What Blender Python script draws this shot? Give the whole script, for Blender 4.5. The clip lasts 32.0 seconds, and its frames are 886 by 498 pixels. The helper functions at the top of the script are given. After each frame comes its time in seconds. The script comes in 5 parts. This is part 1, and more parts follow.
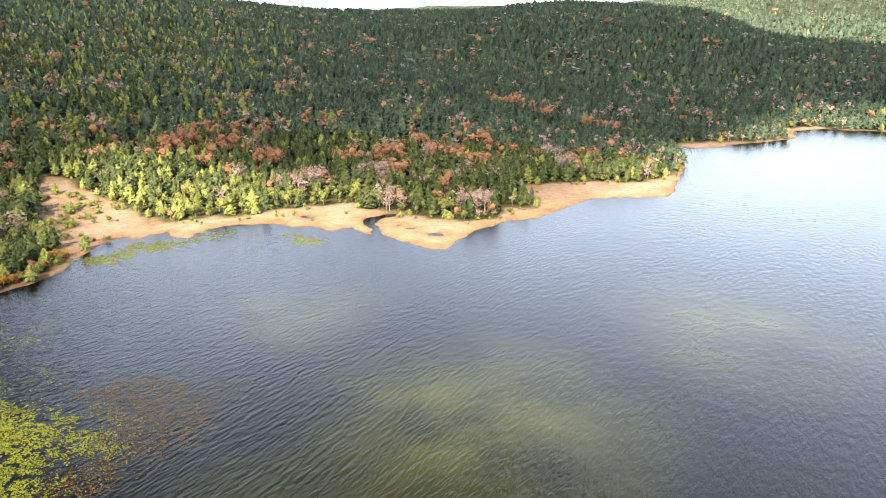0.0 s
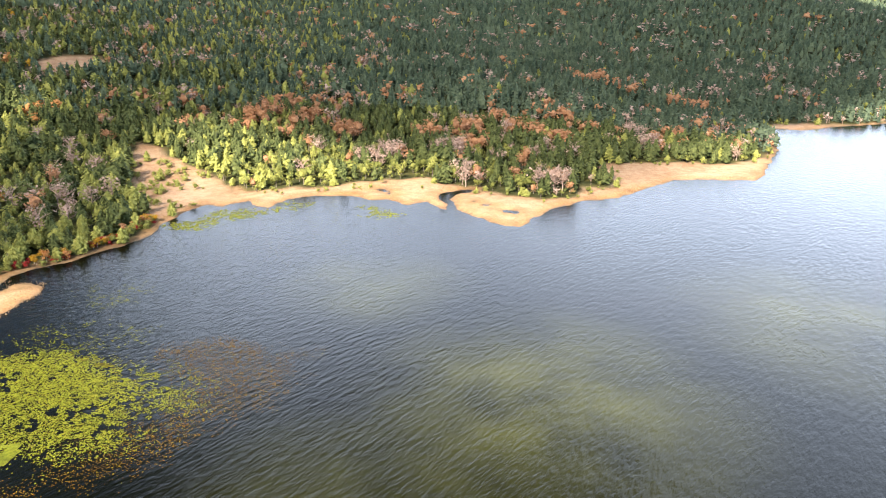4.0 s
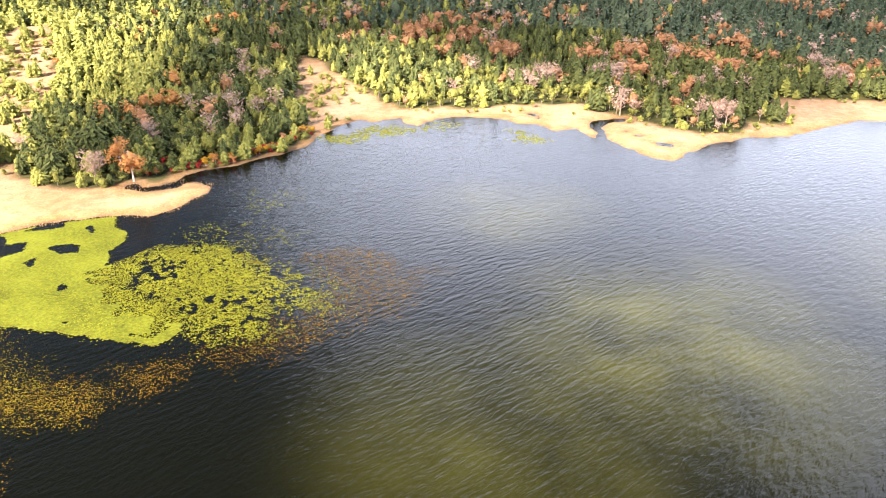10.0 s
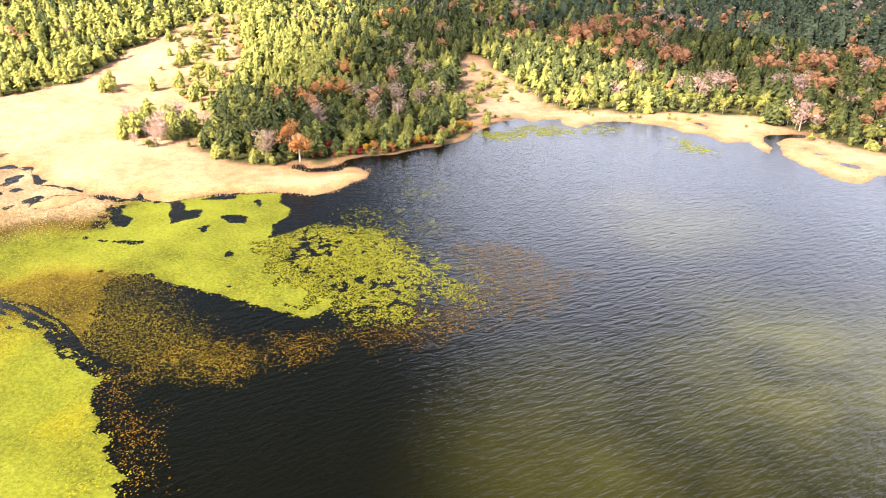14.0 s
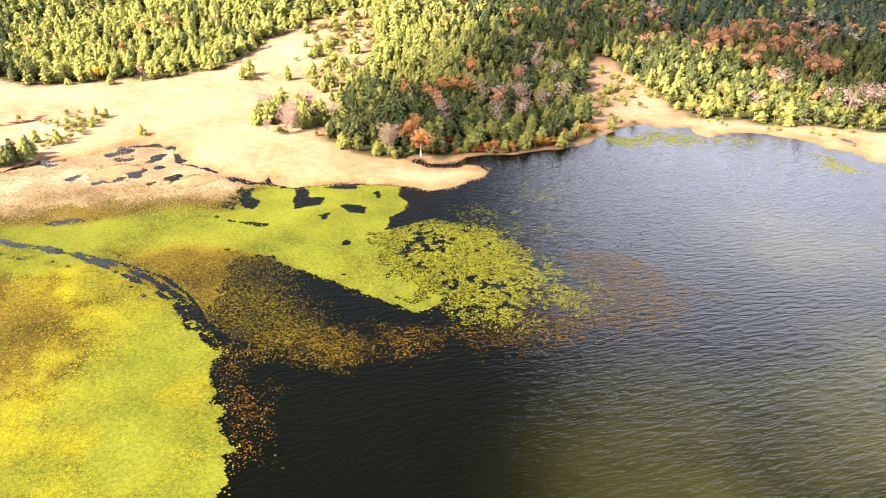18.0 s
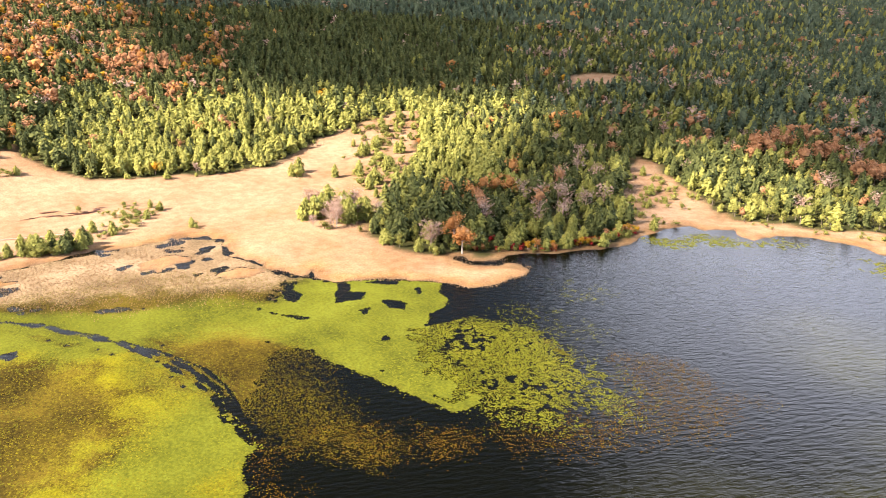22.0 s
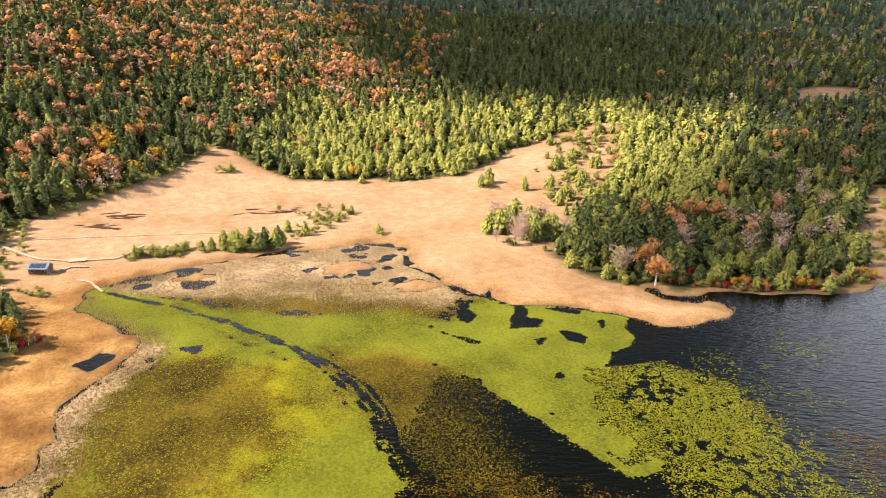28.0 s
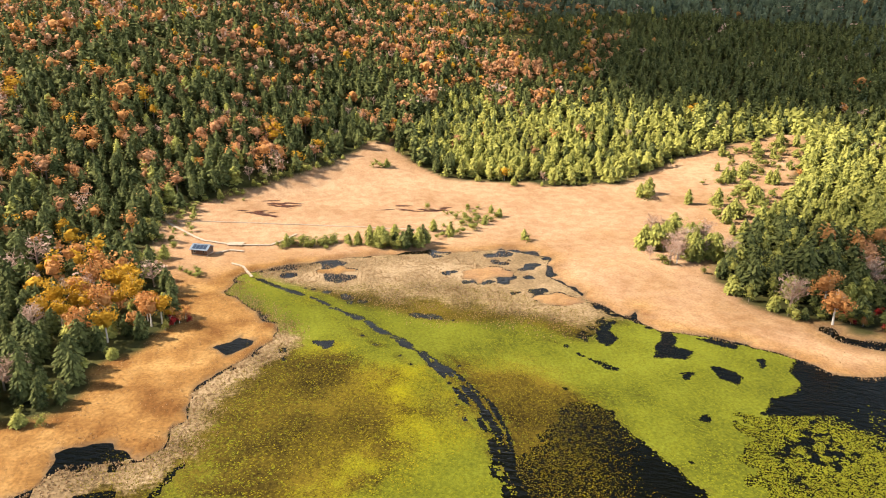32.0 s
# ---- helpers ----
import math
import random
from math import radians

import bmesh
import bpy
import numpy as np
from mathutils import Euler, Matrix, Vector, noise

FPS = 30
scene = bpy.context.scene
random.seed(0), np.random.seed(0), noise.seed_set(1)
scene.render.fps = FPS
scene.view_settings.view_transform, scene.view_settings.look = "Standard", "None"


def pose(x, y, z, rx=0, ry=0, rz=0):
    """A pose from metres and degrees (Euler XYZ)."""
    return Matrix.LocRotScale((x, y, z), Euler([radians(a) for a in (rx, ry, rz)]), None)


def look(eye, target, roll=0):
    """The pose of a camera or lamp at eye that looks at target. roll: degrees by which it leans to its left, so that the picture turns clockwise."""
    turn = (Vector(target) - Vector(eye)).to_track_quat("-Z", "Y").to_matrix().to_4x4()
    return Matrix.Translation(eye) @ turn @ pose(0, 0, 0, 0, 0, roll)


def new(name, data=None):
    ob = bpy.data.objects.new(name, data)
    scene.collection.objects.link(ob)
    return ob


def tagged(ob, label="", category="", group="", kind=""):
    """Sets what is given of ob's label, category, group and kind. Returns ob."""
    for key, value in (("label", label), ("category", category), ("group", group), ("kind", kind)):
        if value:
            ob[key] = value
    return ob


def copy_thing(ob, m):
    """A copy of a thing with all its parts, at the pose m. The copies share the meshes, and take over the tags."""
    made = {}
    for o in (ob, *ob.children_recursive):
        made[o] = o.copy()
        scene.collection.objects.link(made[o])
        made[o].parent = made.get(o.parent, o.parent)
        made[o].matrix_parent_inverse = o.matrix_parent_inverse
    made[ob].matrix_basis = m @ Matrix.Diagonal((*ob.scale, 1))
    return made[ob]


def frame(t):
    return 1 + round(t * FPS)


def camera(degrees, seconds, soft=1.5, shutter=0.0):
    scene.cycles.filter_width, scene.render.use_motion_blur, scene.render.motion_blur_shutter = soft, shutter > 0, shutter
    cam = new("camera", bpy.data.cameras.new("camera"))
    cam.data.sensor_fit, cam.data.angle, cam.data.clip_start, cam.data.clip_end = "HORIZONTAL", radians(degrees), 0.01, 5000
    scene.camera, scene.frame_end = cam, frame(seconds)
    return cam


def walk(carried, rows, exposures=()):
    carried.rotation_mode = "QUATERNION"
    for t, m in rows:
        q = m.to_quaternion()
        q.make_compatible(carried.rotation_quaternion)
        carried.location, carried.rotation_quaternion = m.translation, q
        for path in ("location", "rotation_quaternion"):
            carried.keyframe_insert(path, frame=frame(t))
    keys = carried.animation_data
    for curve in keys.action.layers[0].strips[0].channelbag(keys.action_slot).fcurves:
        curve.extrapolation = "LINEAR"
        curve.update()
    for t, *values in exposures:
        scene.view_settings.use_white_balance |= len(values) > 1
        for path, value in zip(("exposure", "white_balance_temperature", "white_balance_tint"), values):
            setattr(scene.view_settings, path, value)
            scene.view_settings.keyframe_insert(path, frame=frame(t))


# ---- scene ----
cam = camera(63.9, 32.0, soft=1.05)
PATH = [
    (0, (1.804, -4.964, 92.343), (1.813, -3.064, 91.719), 1.0),
    (0.5, (1.859, -4.842, 92.297), (1.851, -2.942, 91.672), 0.9),
    (1, (1.81, -4.734, 92.222), (1.788, -2.834, 91.598), 1.0),
    (1.5, (1.664, -4.41, 92.108), (1.634, -2.51, 91.483), 1.0),
    (2, (1.508, -4.058, 91.985), (1.472, -2.159, 91.359), 0.9),
    (2.5, (1.451, -3.743, 91.821), (1.388, -1.844, 91.195), 0.9),
    (3, (1.536, -3.672, 91.669), (1.407, -1.777, 91.042), 1.0),
    (3.5, (1.902, -3.514, 91.531), (1.729, -1.623, 90.903), 0.9),
    (4, (2.22, -3.542, 91.424), (2.02, -1.674, 90.736), 1.0),
    (4.5, (2.366, -3.696, 91.418), (2.148, -1.881, 90.605), 1.0),
    (6.5, (2.83, -3.025, 91.797), (2.478, -1.265, 90.916), 1.0),
    (7, (3.343, -3.038, 91.793), (2.953, -1.286, 90.911), 1.0),
    (7.5, (4.134, -3.191, 91.748), (3.701, -1.449, 90.865), 0.9),
    (8, (5.106, -3.073, 91.666), (4.631, -1.342, 90.783), 0.7),
    (8.5, (5.97, -2.977, 91.626), (5.459, -1.258, 90.742), 0.6),
    (9, (6.641, -2.905, 91.594), (6.099, -1.195, 90.709), 0.5),
    (9.5, (6.937, -2.869, 91.439), (6.37, -1.168, 90.554), 0.5),
    (10, (6.82, -2.866, 91.217), (6.229, -1.172, 90.332), 0.5),
    (10.5, (6.43, -2.882, 90.896), (5.819, -1.196, 90.012), 0.6),
    (11, (5.843, -2.841, 90.519), (5.208, -1.162, 89.636), 0.6),
    (11.5, (5.161, -2.833, 90.051), (4.488, -1.169, 89.169), 0.6),
    (12, (4.483, -2.683, 89.584), (3.752, -1.043, 88.703), 0.7),
    (12.5, (4.141, -2.664, 89.148), (3.348, -1.052, 88.268), 0.7),
    (13, (4.042, -2.52, 88.781), (3.191, -0.938, 87.902), 0.7),
    (13.5, (3.834, -2.407, 88.63), (2.936, -0.852, 87.75), 0.7),
    (14, (3.474, -2.353, 88.582), (2.531, -0.825, 87.701), 0.7),
    (14.5, (2.989, -2.2, 88.652), (2.001, -0.702, 87.768), 0.8),
    (15, (2.417, -2.003, 88.712), (1.382, -0.538, 87.826), 0.9),
    (15.5, (2.093, -1.949, 88.7), (1.003, -0.525, 87.814), 0.9),
    (17.5, (1.708, -1.428, 88.386), (0.528, -0.08, 87.499), 0.8),
    (18, (1.76, -1.301, 88.385), (0.57, 0.039, 87.496), 0.8),
    (18.5, (1.827, -1.18, 88.432), (0.626, 0.149, 87.543), 0.8),
    (19, (1.756, -1.198, 88.513), (0.547, 0.124, 87.625), 0.8),
    (19.5, (1.589, -1.199, 88.686), (0.352, 0.13, 87.847), 0.8),
    (20, (1.631, -1.42, 88.65), (0.354, -0.071, 87.91), 0.7),
    (20.5, (1.723, -1.631, 88.522), (0.416, -0.259, 87.884), 0.8),
    (21, (1.497, -1.725, 88.448), (0.189, -0.353, 87.81), 0.7),
    (21.5, (1.365, -1.514, 88.494), (0.045, -0.154, 87.855), 0.8),
    (22, (1.14, -1.185, 88.553), (-0.203, 0.151, 87.912), 0.8),
    (22.5, (0.797, -0.784, 88.581), (-0.57, 0.527, 87.939), 0.7),
    (23, (0.416, -0.2, 88.498), (-0.978, 1.082, 87.855), 0.7),
    (23.5, (-0.02, 0.387, 88.374), (-1.436, 1.646, 87.733), 0.6),
    (24, (-0.754, 1.13, 88.2), (-2.188, 2.37, 87.56), 0.5),
    (24.5, (-1.545, 1.766, 88.059), (-2.996, 2.986, 87.421), 0.5),
    (26.5, (-5.802, 6.352, 87.83), (-7.318, 7.492, 87.197), 0.3),
    (27, (-7.677, 7.702, 87.881), (-9.235, 8.784, 87.248), 0.3),
    (27.5, (-9.183, 9.157, 87.952), (-10.802, 10.15, 87.325), 0.3),
    (28, (-10.63, 11.007, 87.913), (-12.295, 11.921, 87.287), 0.3),
    (28.5, (-11.773, 12.586, 87.798), (-13.469, 13.441, 87.172), 0.3),
    (29, (-12.666, 13.85, 87.715), (-14.391, 14.646, 87.091), 0.4),
    (29.5, (-13.748, 15.081, 87.666), (-15.5, 15.815, 87.041), 0.5),
    (30, (-14.76, 16.216, 87.682), (-16.537, 16.886, 87.055), 0.6),
    (30.5, (-15.44, 17.141, 87.725), (-17.237, 17.755, 87.098), 0.6),
    (31, (-16.364, 17.922, 87.722), (-18.173, 18.499, 87.093), 0.6),
    (31.5, (-17.281, 18.645, 87.716), (-19.1, 19.188, 87.085), 0.7),
    (32, (-18.176, 19.563, 87.658), (-20.004, 20.07, 87.026), 0.7),
]
EXPOSURES = [(0, 1.90, 6100, 12), (4, 1.97, 6150, 13), (6.5, 2.27, 6400, 17), (9, 2.34, 6450, 19), (13, 2.30, 6550, 21), (15, 2.24, 6550, 21), (19, 2.14, 6650, 21), (21, 1.86, 6600, 21), (24, 1.77, 6700, 19), (28, 1.45, 6850, 16), (32, 1.38, 6900, 14)]
walk(cam, [(t, look(eye, target, roll)) for t, eye, target, roll in PATH], EXPOSURES)


# ---------------------------------------------------------------- light
SUN_AZ, SUN_EL = 161.0, 38.0          # degrees: bearing left of +y, height
def bearing(az, r=1.0):
    a = math.radians(az)
    return (-math.sin(a) * r, math.cos(a) * r)

sx, sy = bearing(SUN_AZ)
SUN_DIR = Vector((sx * math.cos(radians(SUN_EL)), sy * math.cos(radians(SUN_EL)), math.sin(radians(SUN_EL))))
sun_data = bpy.data.lights.new("sun", "SUN")
sun_data.energy, sun_data.angle, sun_data.color = 5.0, radians(0.6), (1.0, 0.90, 0.72)
sun = new("sun", sun_data)
sun.matrix_world = look(SUN_DIR * 900, (0, 0, 0))

world = bpy.data.worlds.new("sky")
scene.world = world
world.use_nodes = True
wn, wl = world.node_tree.nodes, world.node_tree.links
wn.clear()
w_out = wn.new("ShaderNodeOutputWorld")
w_bg = wn.new("ShaderNodeBackground")
w_sky = wn.new("ShaderNodeTexSky")
w_sky.sky_type, w_sky.sun_disc = "NISHITA", False
w_sky.sun_elevation, w_sky.sun_rotation = radians(SUN_EL), radians(-SUN_AZ)
w_sky.air_density, w_sky.dust_density = 1.0, 0.3
w_bg.inputs["Strength"].default_value = 0.050
w_co = wn.new("ShaderNodeTexCoord")
w_map = wn.new("ShaderNodeMapping")
w_map.inputs["Scale"].default_value = (1.3, 1.3, 3.0)
w_noise = wn.new("ShaderNodeTexNoise")
w_noise.inputs["Scale"].default_value, w_noise.inputs["Detail"].default_value, w_noise.inputs["Roughness"].default_value = 2.2, 7, 0.55
wl.new(w_co.outputs["Generated"], w_map.inputs["Vector"])
wl.new(w_map.outputs["Vector"], w_noise.inputs["Vector"])


def sky_math(kind, a, b, c=None):
    k = wn.new("ShaderNodeMath")
    k.operation = kind
    for i, q in enumerate((a, b, c)):
        if q is None:
            continue
        if isinstance(q, (int, float)):
            k.inputs[i].default_value = q
        else:
            wl.new(q, k.inputs[i])
    return k.outputs[0]


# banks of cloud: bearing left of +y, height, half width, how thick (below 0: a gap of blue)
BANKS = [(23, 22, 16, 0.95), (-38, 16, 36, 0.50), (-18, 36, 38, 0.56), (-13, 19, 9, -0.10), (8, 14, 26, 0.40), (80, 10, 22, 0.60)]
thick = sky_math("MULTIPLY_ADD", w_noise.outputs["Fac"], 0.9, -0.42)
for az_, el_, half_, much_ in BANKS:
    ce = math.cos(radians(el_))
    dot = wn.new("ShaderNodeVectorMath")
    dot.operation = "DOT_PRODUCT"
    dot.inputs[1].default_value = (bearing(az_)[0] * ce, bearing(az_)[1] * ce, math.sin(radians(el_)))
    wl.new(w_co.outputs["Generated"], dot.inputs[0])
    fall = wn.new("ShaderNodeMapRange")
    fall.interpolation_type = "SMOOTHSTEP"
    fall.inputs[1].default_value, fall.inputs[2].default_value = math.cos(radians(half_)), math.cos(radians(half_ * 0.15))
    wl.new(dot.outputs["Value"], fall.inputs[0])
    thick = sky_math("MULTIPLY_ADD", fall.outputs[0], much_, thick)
w_sep = wn.new("ShaderNodeSeparateXYZ")
wl.new(w_co.outputs["Generated"], w_sep.inputs[0])
haze = wn.new("ShaderNodeMapRange")
haze.inputs[1].default_value, haze.inputs[2].default_value, haze.inputs[3].default_value, haze.inputs[4].default_value = 0.02, 0.16, 0.60, 0.0
wl.new(w_sep.outputs["Z"], haze.inputs[0])
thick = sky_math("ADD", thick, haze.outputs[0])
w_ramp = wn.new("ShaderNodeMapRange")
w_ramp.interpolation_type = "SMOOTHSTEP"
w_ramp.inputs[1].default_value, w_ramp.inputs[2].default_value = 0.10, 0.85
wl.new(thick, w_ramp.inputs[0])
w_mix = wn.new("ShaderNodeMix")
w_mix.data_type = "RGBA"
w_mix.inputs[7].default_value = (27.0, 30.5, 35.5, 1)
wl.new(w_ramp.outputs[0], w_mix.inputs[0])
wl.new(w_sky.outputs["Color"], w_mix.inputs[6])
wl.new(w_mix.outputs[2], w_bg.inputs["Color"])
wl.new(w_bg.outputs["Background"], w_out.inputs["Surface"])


# ---------------------------------------------------------------- materials
def material(name, low, high, scale=0.3, rough=0.9, fine=4.0, bump=0.0, island=0.0, extra=None, spec=0.1, span=None, thin=0.0):
    """A matt material whose colour runs from low to high with noise at two scales; island: share that varies piece by piece."""
    m = bpy.data.materials.new(name)
    m.use_nodes = True
    n, l = m.node_tree.nodes, m.node_tree.links
    b = n["Principled BSDF"]
    b.inputs["Roughness"].default_value = rough
    b.inputs["Specular IOR Level"].default_value = spec
    g = n.new("ShaderNodeNewGeometry")
    n1, n2 = n.new("ShaderNodeTexNoise"), n.new("ShaderNodeTexNoise")
    n1.inputs["Scale"].default_value, n2.inputs["Scale"].default_value = scale, fine
    n1.inputs["Detail"].default_value, n2.inputs["Detail"].default_value = 4, 3
    l.new(g.outputs["Position"], n1.inputs["Vector"])
    l.new(g.outputs["Position"], n2.inputs["Vector"])
    mx = n.new("ShaderNodeMath")
    mx.operation = "MULTIPLY_ADD"
    mx.inputs[1].default_value = 0.6
    l.new(n2.outputs["Fac"], mx.inputs[0])
    ad = n.new("ShaderNodeMath")
    ad.operation = "MULTIPLY"
    ad.inputs[1].default_value = 0.9 if island == 0 else 0.9 - island
    l.new(n1.outputs["Fac"], ad.inputs[0])
    l.new(ad.outputs[0], mx.inputs[2])
    last = mx.outputs[0]
    if island:
        ia = n.new("ShaderNodeMath")
        ia.operation = "MULTIPLY_ADD"
        ia.inputs[1].default_value = island
        l.new(g.outputs["Random Per Island"], ia.inputs[0])
        l.new(last, ia.inputs[2])
        last = ia.outputs[0]
    r = n.new("ShaderNodeValToRGB")
    r.color_ramp.elements[0].position, r.color_ramp.elements[1].position = 0.45, 1.05 if island == 0 else 1.0
    r.color_ramp.elements[1].position = min(1.0, r.color_ramp.elements[1].position)
    if span:
        r.color_ramp.elements[0].position, r.color_ramp.elements[1].position = span
    r.color_ramp.elements[0].color, r.color_ramp.elements[1].color = (*low, 1), (*high, 1)
    if extra:
        for pos, col in extra:
            e = r.color_ramp.elements.new(pos)
            e.color = (*col, 1)
    l.new(last, r.inputs["Fac"])
    l.new(r.outputs["Color"], b.inputs["Base Color"])
    if bump:
        bu = n.new("ShaderNodeBump")
        bu.inputs["Strength"].default_value, bu.inputs["Distance"].default_value = bump, 0.15
        l.new(n2.outputs["Fac"], bu.inputs["Height"])
        l.new(bu.outputs["Normal"], b.inputs["Normal"])
    if thin:
        tl, mix_ = n.new("ShaderNodeBsdfTranslucent"), n.new("ShaderNodeMixShader")
        mix_.inputs[0].default_value = thin
        l.new(r.outputs["Color"], tl.inputs["Color"])
        l.new(b.outputs[0], mix_.inputs[1])
        l.new(tl.outputs[0], mix_.inputs[2])
        l.new(mix_.outputs[0], n["Material Output"].inputs["Surface"])
    return m


M_CONIFER = material("conifer_needles", (0.015, 0.027, 0.010), (0.150, 0.168, 0.056), 0.16, 0.85, 1.2, 0, 0.32, thin=0.08)
# dark conifers again, with the bluish haze of shaded distant hills in the colour
M_CONIFER_HAZY = material("haze_tinted_conifer_needles", (0.028, 0.051, 0.036), (0.148, 0.184, 0.108), 0.05, 0.85, 0.6, 0, 0.3, thin=0.15)
# young needles, made brighter to carry the sunlit belt behind the point too
M_CONIFER_LIGHT = material("young_and_sunlit_conifer_needles", (0.130, 0.146, 0.036), (0.42, 0.412, 0.110), 0.16, 0.85, 1.2, 0, 0.3, thin=0.15)
M_ORANGE = material("orange_leaves", (0.32, 0.140, 0.045), (0.60, 0.30, 0.11), 0.12, 0.85, 1.0, 0, 0.35, thin=0.15)
M_RUSSET = material("russet_leaves", (0.26, 0.125, 0.060), (0.55, 0.29, 0.15), 0.10, 0.85, 1.0, 0, 0.4, thin=0.15)
M_YELLOW = material("yellow_leaves", (0.30, 0.155, 0.014), (0.56, 0.33, 0.035), 0.12, 0.85, 1.0, 0, 0.35, thin=0.15)
M_RED = material("red_leaves", (0.14, 0.012, 0.012), (0.36, 0.035, 0.03), 0.15, 0.85, 1.0, 0, 0.35)
M_GREEN = material("green_leaves", (0.095, 0.112, 0.028), (0.31, 0.305, 0.080), 0.12, 0.85, 1.0, 0, 0.35, thin=0.15)
M_TWIG = material("bare_twigs", (0.30, 0.195, 0.15), (0.56, 0.40, 0.32), 0.2, 0.9, 2.0, 0, 0.35, thin=0.1)
M_BARK = material("grey_bark", (0.09, 0.07, 0.055), (0.26, 0.22, 0.18), 0.8, 0.9, 5.0)
M_BIRCH = material("pale_birch_bark", (0.36, 0.32, 0.27), (0.62, 0.58, 0.52), 0.8, 0.85, 5.0)
M_WOOD = material("weathered_board", (0.22, 0.19, 0.16), (0.42, 0.38, 0.33), 0.6, 0.8, 6.0, 0.2)
M_PALEWOOD = material("bleached_board", (0.29, 0.235, 0.185), (0.45, 0.375, 0.305), 0.6, 0.8, 6.0, 0.2)
M_DARKWOOD = material("brown_cladding", (0.07, 0.045, 0.03), (0.16, 0.10, 0.07), 0.6, 0.75, 6.0, 0.2)
M_ROOF = material("blue_grey_metal_roof", (0.10, 0.14, 0.20), (0.20, 0.26, 0.34), 0.8, 0.4, 4.0, 0, 0, None, 0.5)
M_PANEL = material("dark_blue_panel", (0.02, 0.035, 0.07), (0.05, 0.08, 0.14), 0.8, 0.2, 4.0, 0, 0, None, 0.6)
M_GLASS = material("dark_window_glass", (0.015, 0.018, 0.02), (0.03, 0.035, 0.04), 0.8, 0.08, 4.0, 0, 0, None, 0.6)
M_REED = material("dry_reed", (0.28, 0.185, 0.11), (0.48, 0.335, 0.20), 0.08, 0.9, 1.0, 0, 0.4, thin=0.45)
M_GRASS = material("dry_grass", (0.30, 0.185, 0.095), (0.48, 0.33, 0.19), 0.05, 0.9, 0.7, 0, 0.3, thin=0.45)
M_PAD_GREEN = material("yellow_green_pads", (0.060, 0.066, 0.004), (0.160, 0.168, 0.010), 0.035, 0.8, 0.9, 0, 0.25, None, 0.08)
M_PAD_GOLD = material("golden_pads", (0.080, 0.066, 0.003), (0.215, 0.185, 0.008), 0.035, 0.8, 0.9, 0, 0.3, None, 0.08)


def mat_material():
    """Floating plants: olive-brown weeds, yellow-green pads and brown reeds, mixed grain by grain by how much of each grows there."""
    m = bpy.data.materials.new("floating_water_plants")
    m.use_nodes = True
    n, l = m.node_tree.nodes, m.node_tree.links
    b = n["Principled BSDF"]
    b.inputs["Roughness"].default_value = 0.85
    b.inputs["Specular IOR Level"].default_value = 0.06
    g = n.new("ShaderNodeNewGeometry")

    def noise(scale, detail):
        t = n.new("ShaderNodeTexNoise")
        t.inputs["Scale"].default_value, t.inputs["Detail"].default_value, t.inputs["Roughness"].default_value = scale, detail, 0.6
        l.new(g.outputs["Position"], t.inputs["Vector"])
        return t.outputs["Fac"]

    def blend(f1, f2, stops):
        k = n.new("ShaderNodeMath")
        k.operation = "MULTIPLY_ADD"
        k.inputs[1].default_value = 0.55
        h = n.new("ShaderNodeMath")
        h.operation = "MULTIPLY"
        h.inputs[1].default_value = 0.45
        l.new(f2, h.inputs[0])
        l.new(f1, k.inputs[0])
        l.new(h.outputs[0], k.inputs[2])
        r = n.new("ShaderNodeValToRGB")
        for _ in range(len(stops) - 2):
            r.color_ramp.elements.new(0.5)
        for e, (p_, c) in zip(r.color_ramp.elements, stops):
            e.position, e.color = p_, (*c, 1)
        l.new(k.outputs[0], r.inputs["Fac"])
        return r.outputs["Color"]

    def share(name, grain):
        at = n.new("ShaderNodeAttribute")
        at.attribute_name = name
        k = n.new("ShaderNodeMath")
        k.operation = "MULTIPLY_ADD"
        k.inputs[1].default_value = 1.1
        k.inputs[2].default_value = -0.55
        l.new(grain, k.inputs[0])
        s_ = n.new("ShaderNodeMath")
        s_.operation = "ADD"
        l.new(at.outputs["Fac"], s_.inputs[0])
        l.new(k.outputs[0], s_.inputs[1])
        r = n.new("ShaderNodeMapRange")
        r.interpolation_type = "SMOOTHSTEP"
        r.inputs[1].default_value, r.inputs[2].default_value = 0.15, 0.85
        l.new(s_.outputs[0], r.inputs[0])
        return r.outputs[0]

    wide_, fine, speck = noise(0.05, 4), noise(1.1, 4), noise(2.6, 3)
    olive = blend(wide_, fine, [(0.38, (0.014, 0.009, 0.002)), (0.50, (0.052, 0.037, 0.005)), (0.62, (0.115, 0.082, 0.010))])
    green = blend(wide_, fine, [(0.36, (0.046, 0.052, 0.006)), (0.50, (0.096, 0.108, 0.010)), (0.64, (0.152, 0.170, 0.018))])
    reed = blend(wide_, fine, [(0.36, (0.085, 0.057, 0.030)), (0.50, (0.22, 0.155, 0.088)), (0.58, (0.31, 0.228, 0.140)), (0.64, (0.37, 0.280, 0.185))])
    gold = blend(wide_, fine, [(0.36, (0.090, 0.070, 0.004)), (0.50, (0.185, 0.165, 0.005)), (0.64, (0.260, 0.240, 0.010))])
    for name, col in (("green", green), ("gold", gold), ("reed", reed)):
        x = n.new("ShaderNodeMix")
        x.data_type = "RGBA"
        l.new(share(name, fine if name == "reed" else speck), x.inputs[0])
        l.new(olive, x.inputs[6])
        l.new(col, x.inputs[7])
        olive = x.outputs[2]
    l.new(olive, b.inputs["Base Color"])
    bu = n.new("ShaderNodeBump")
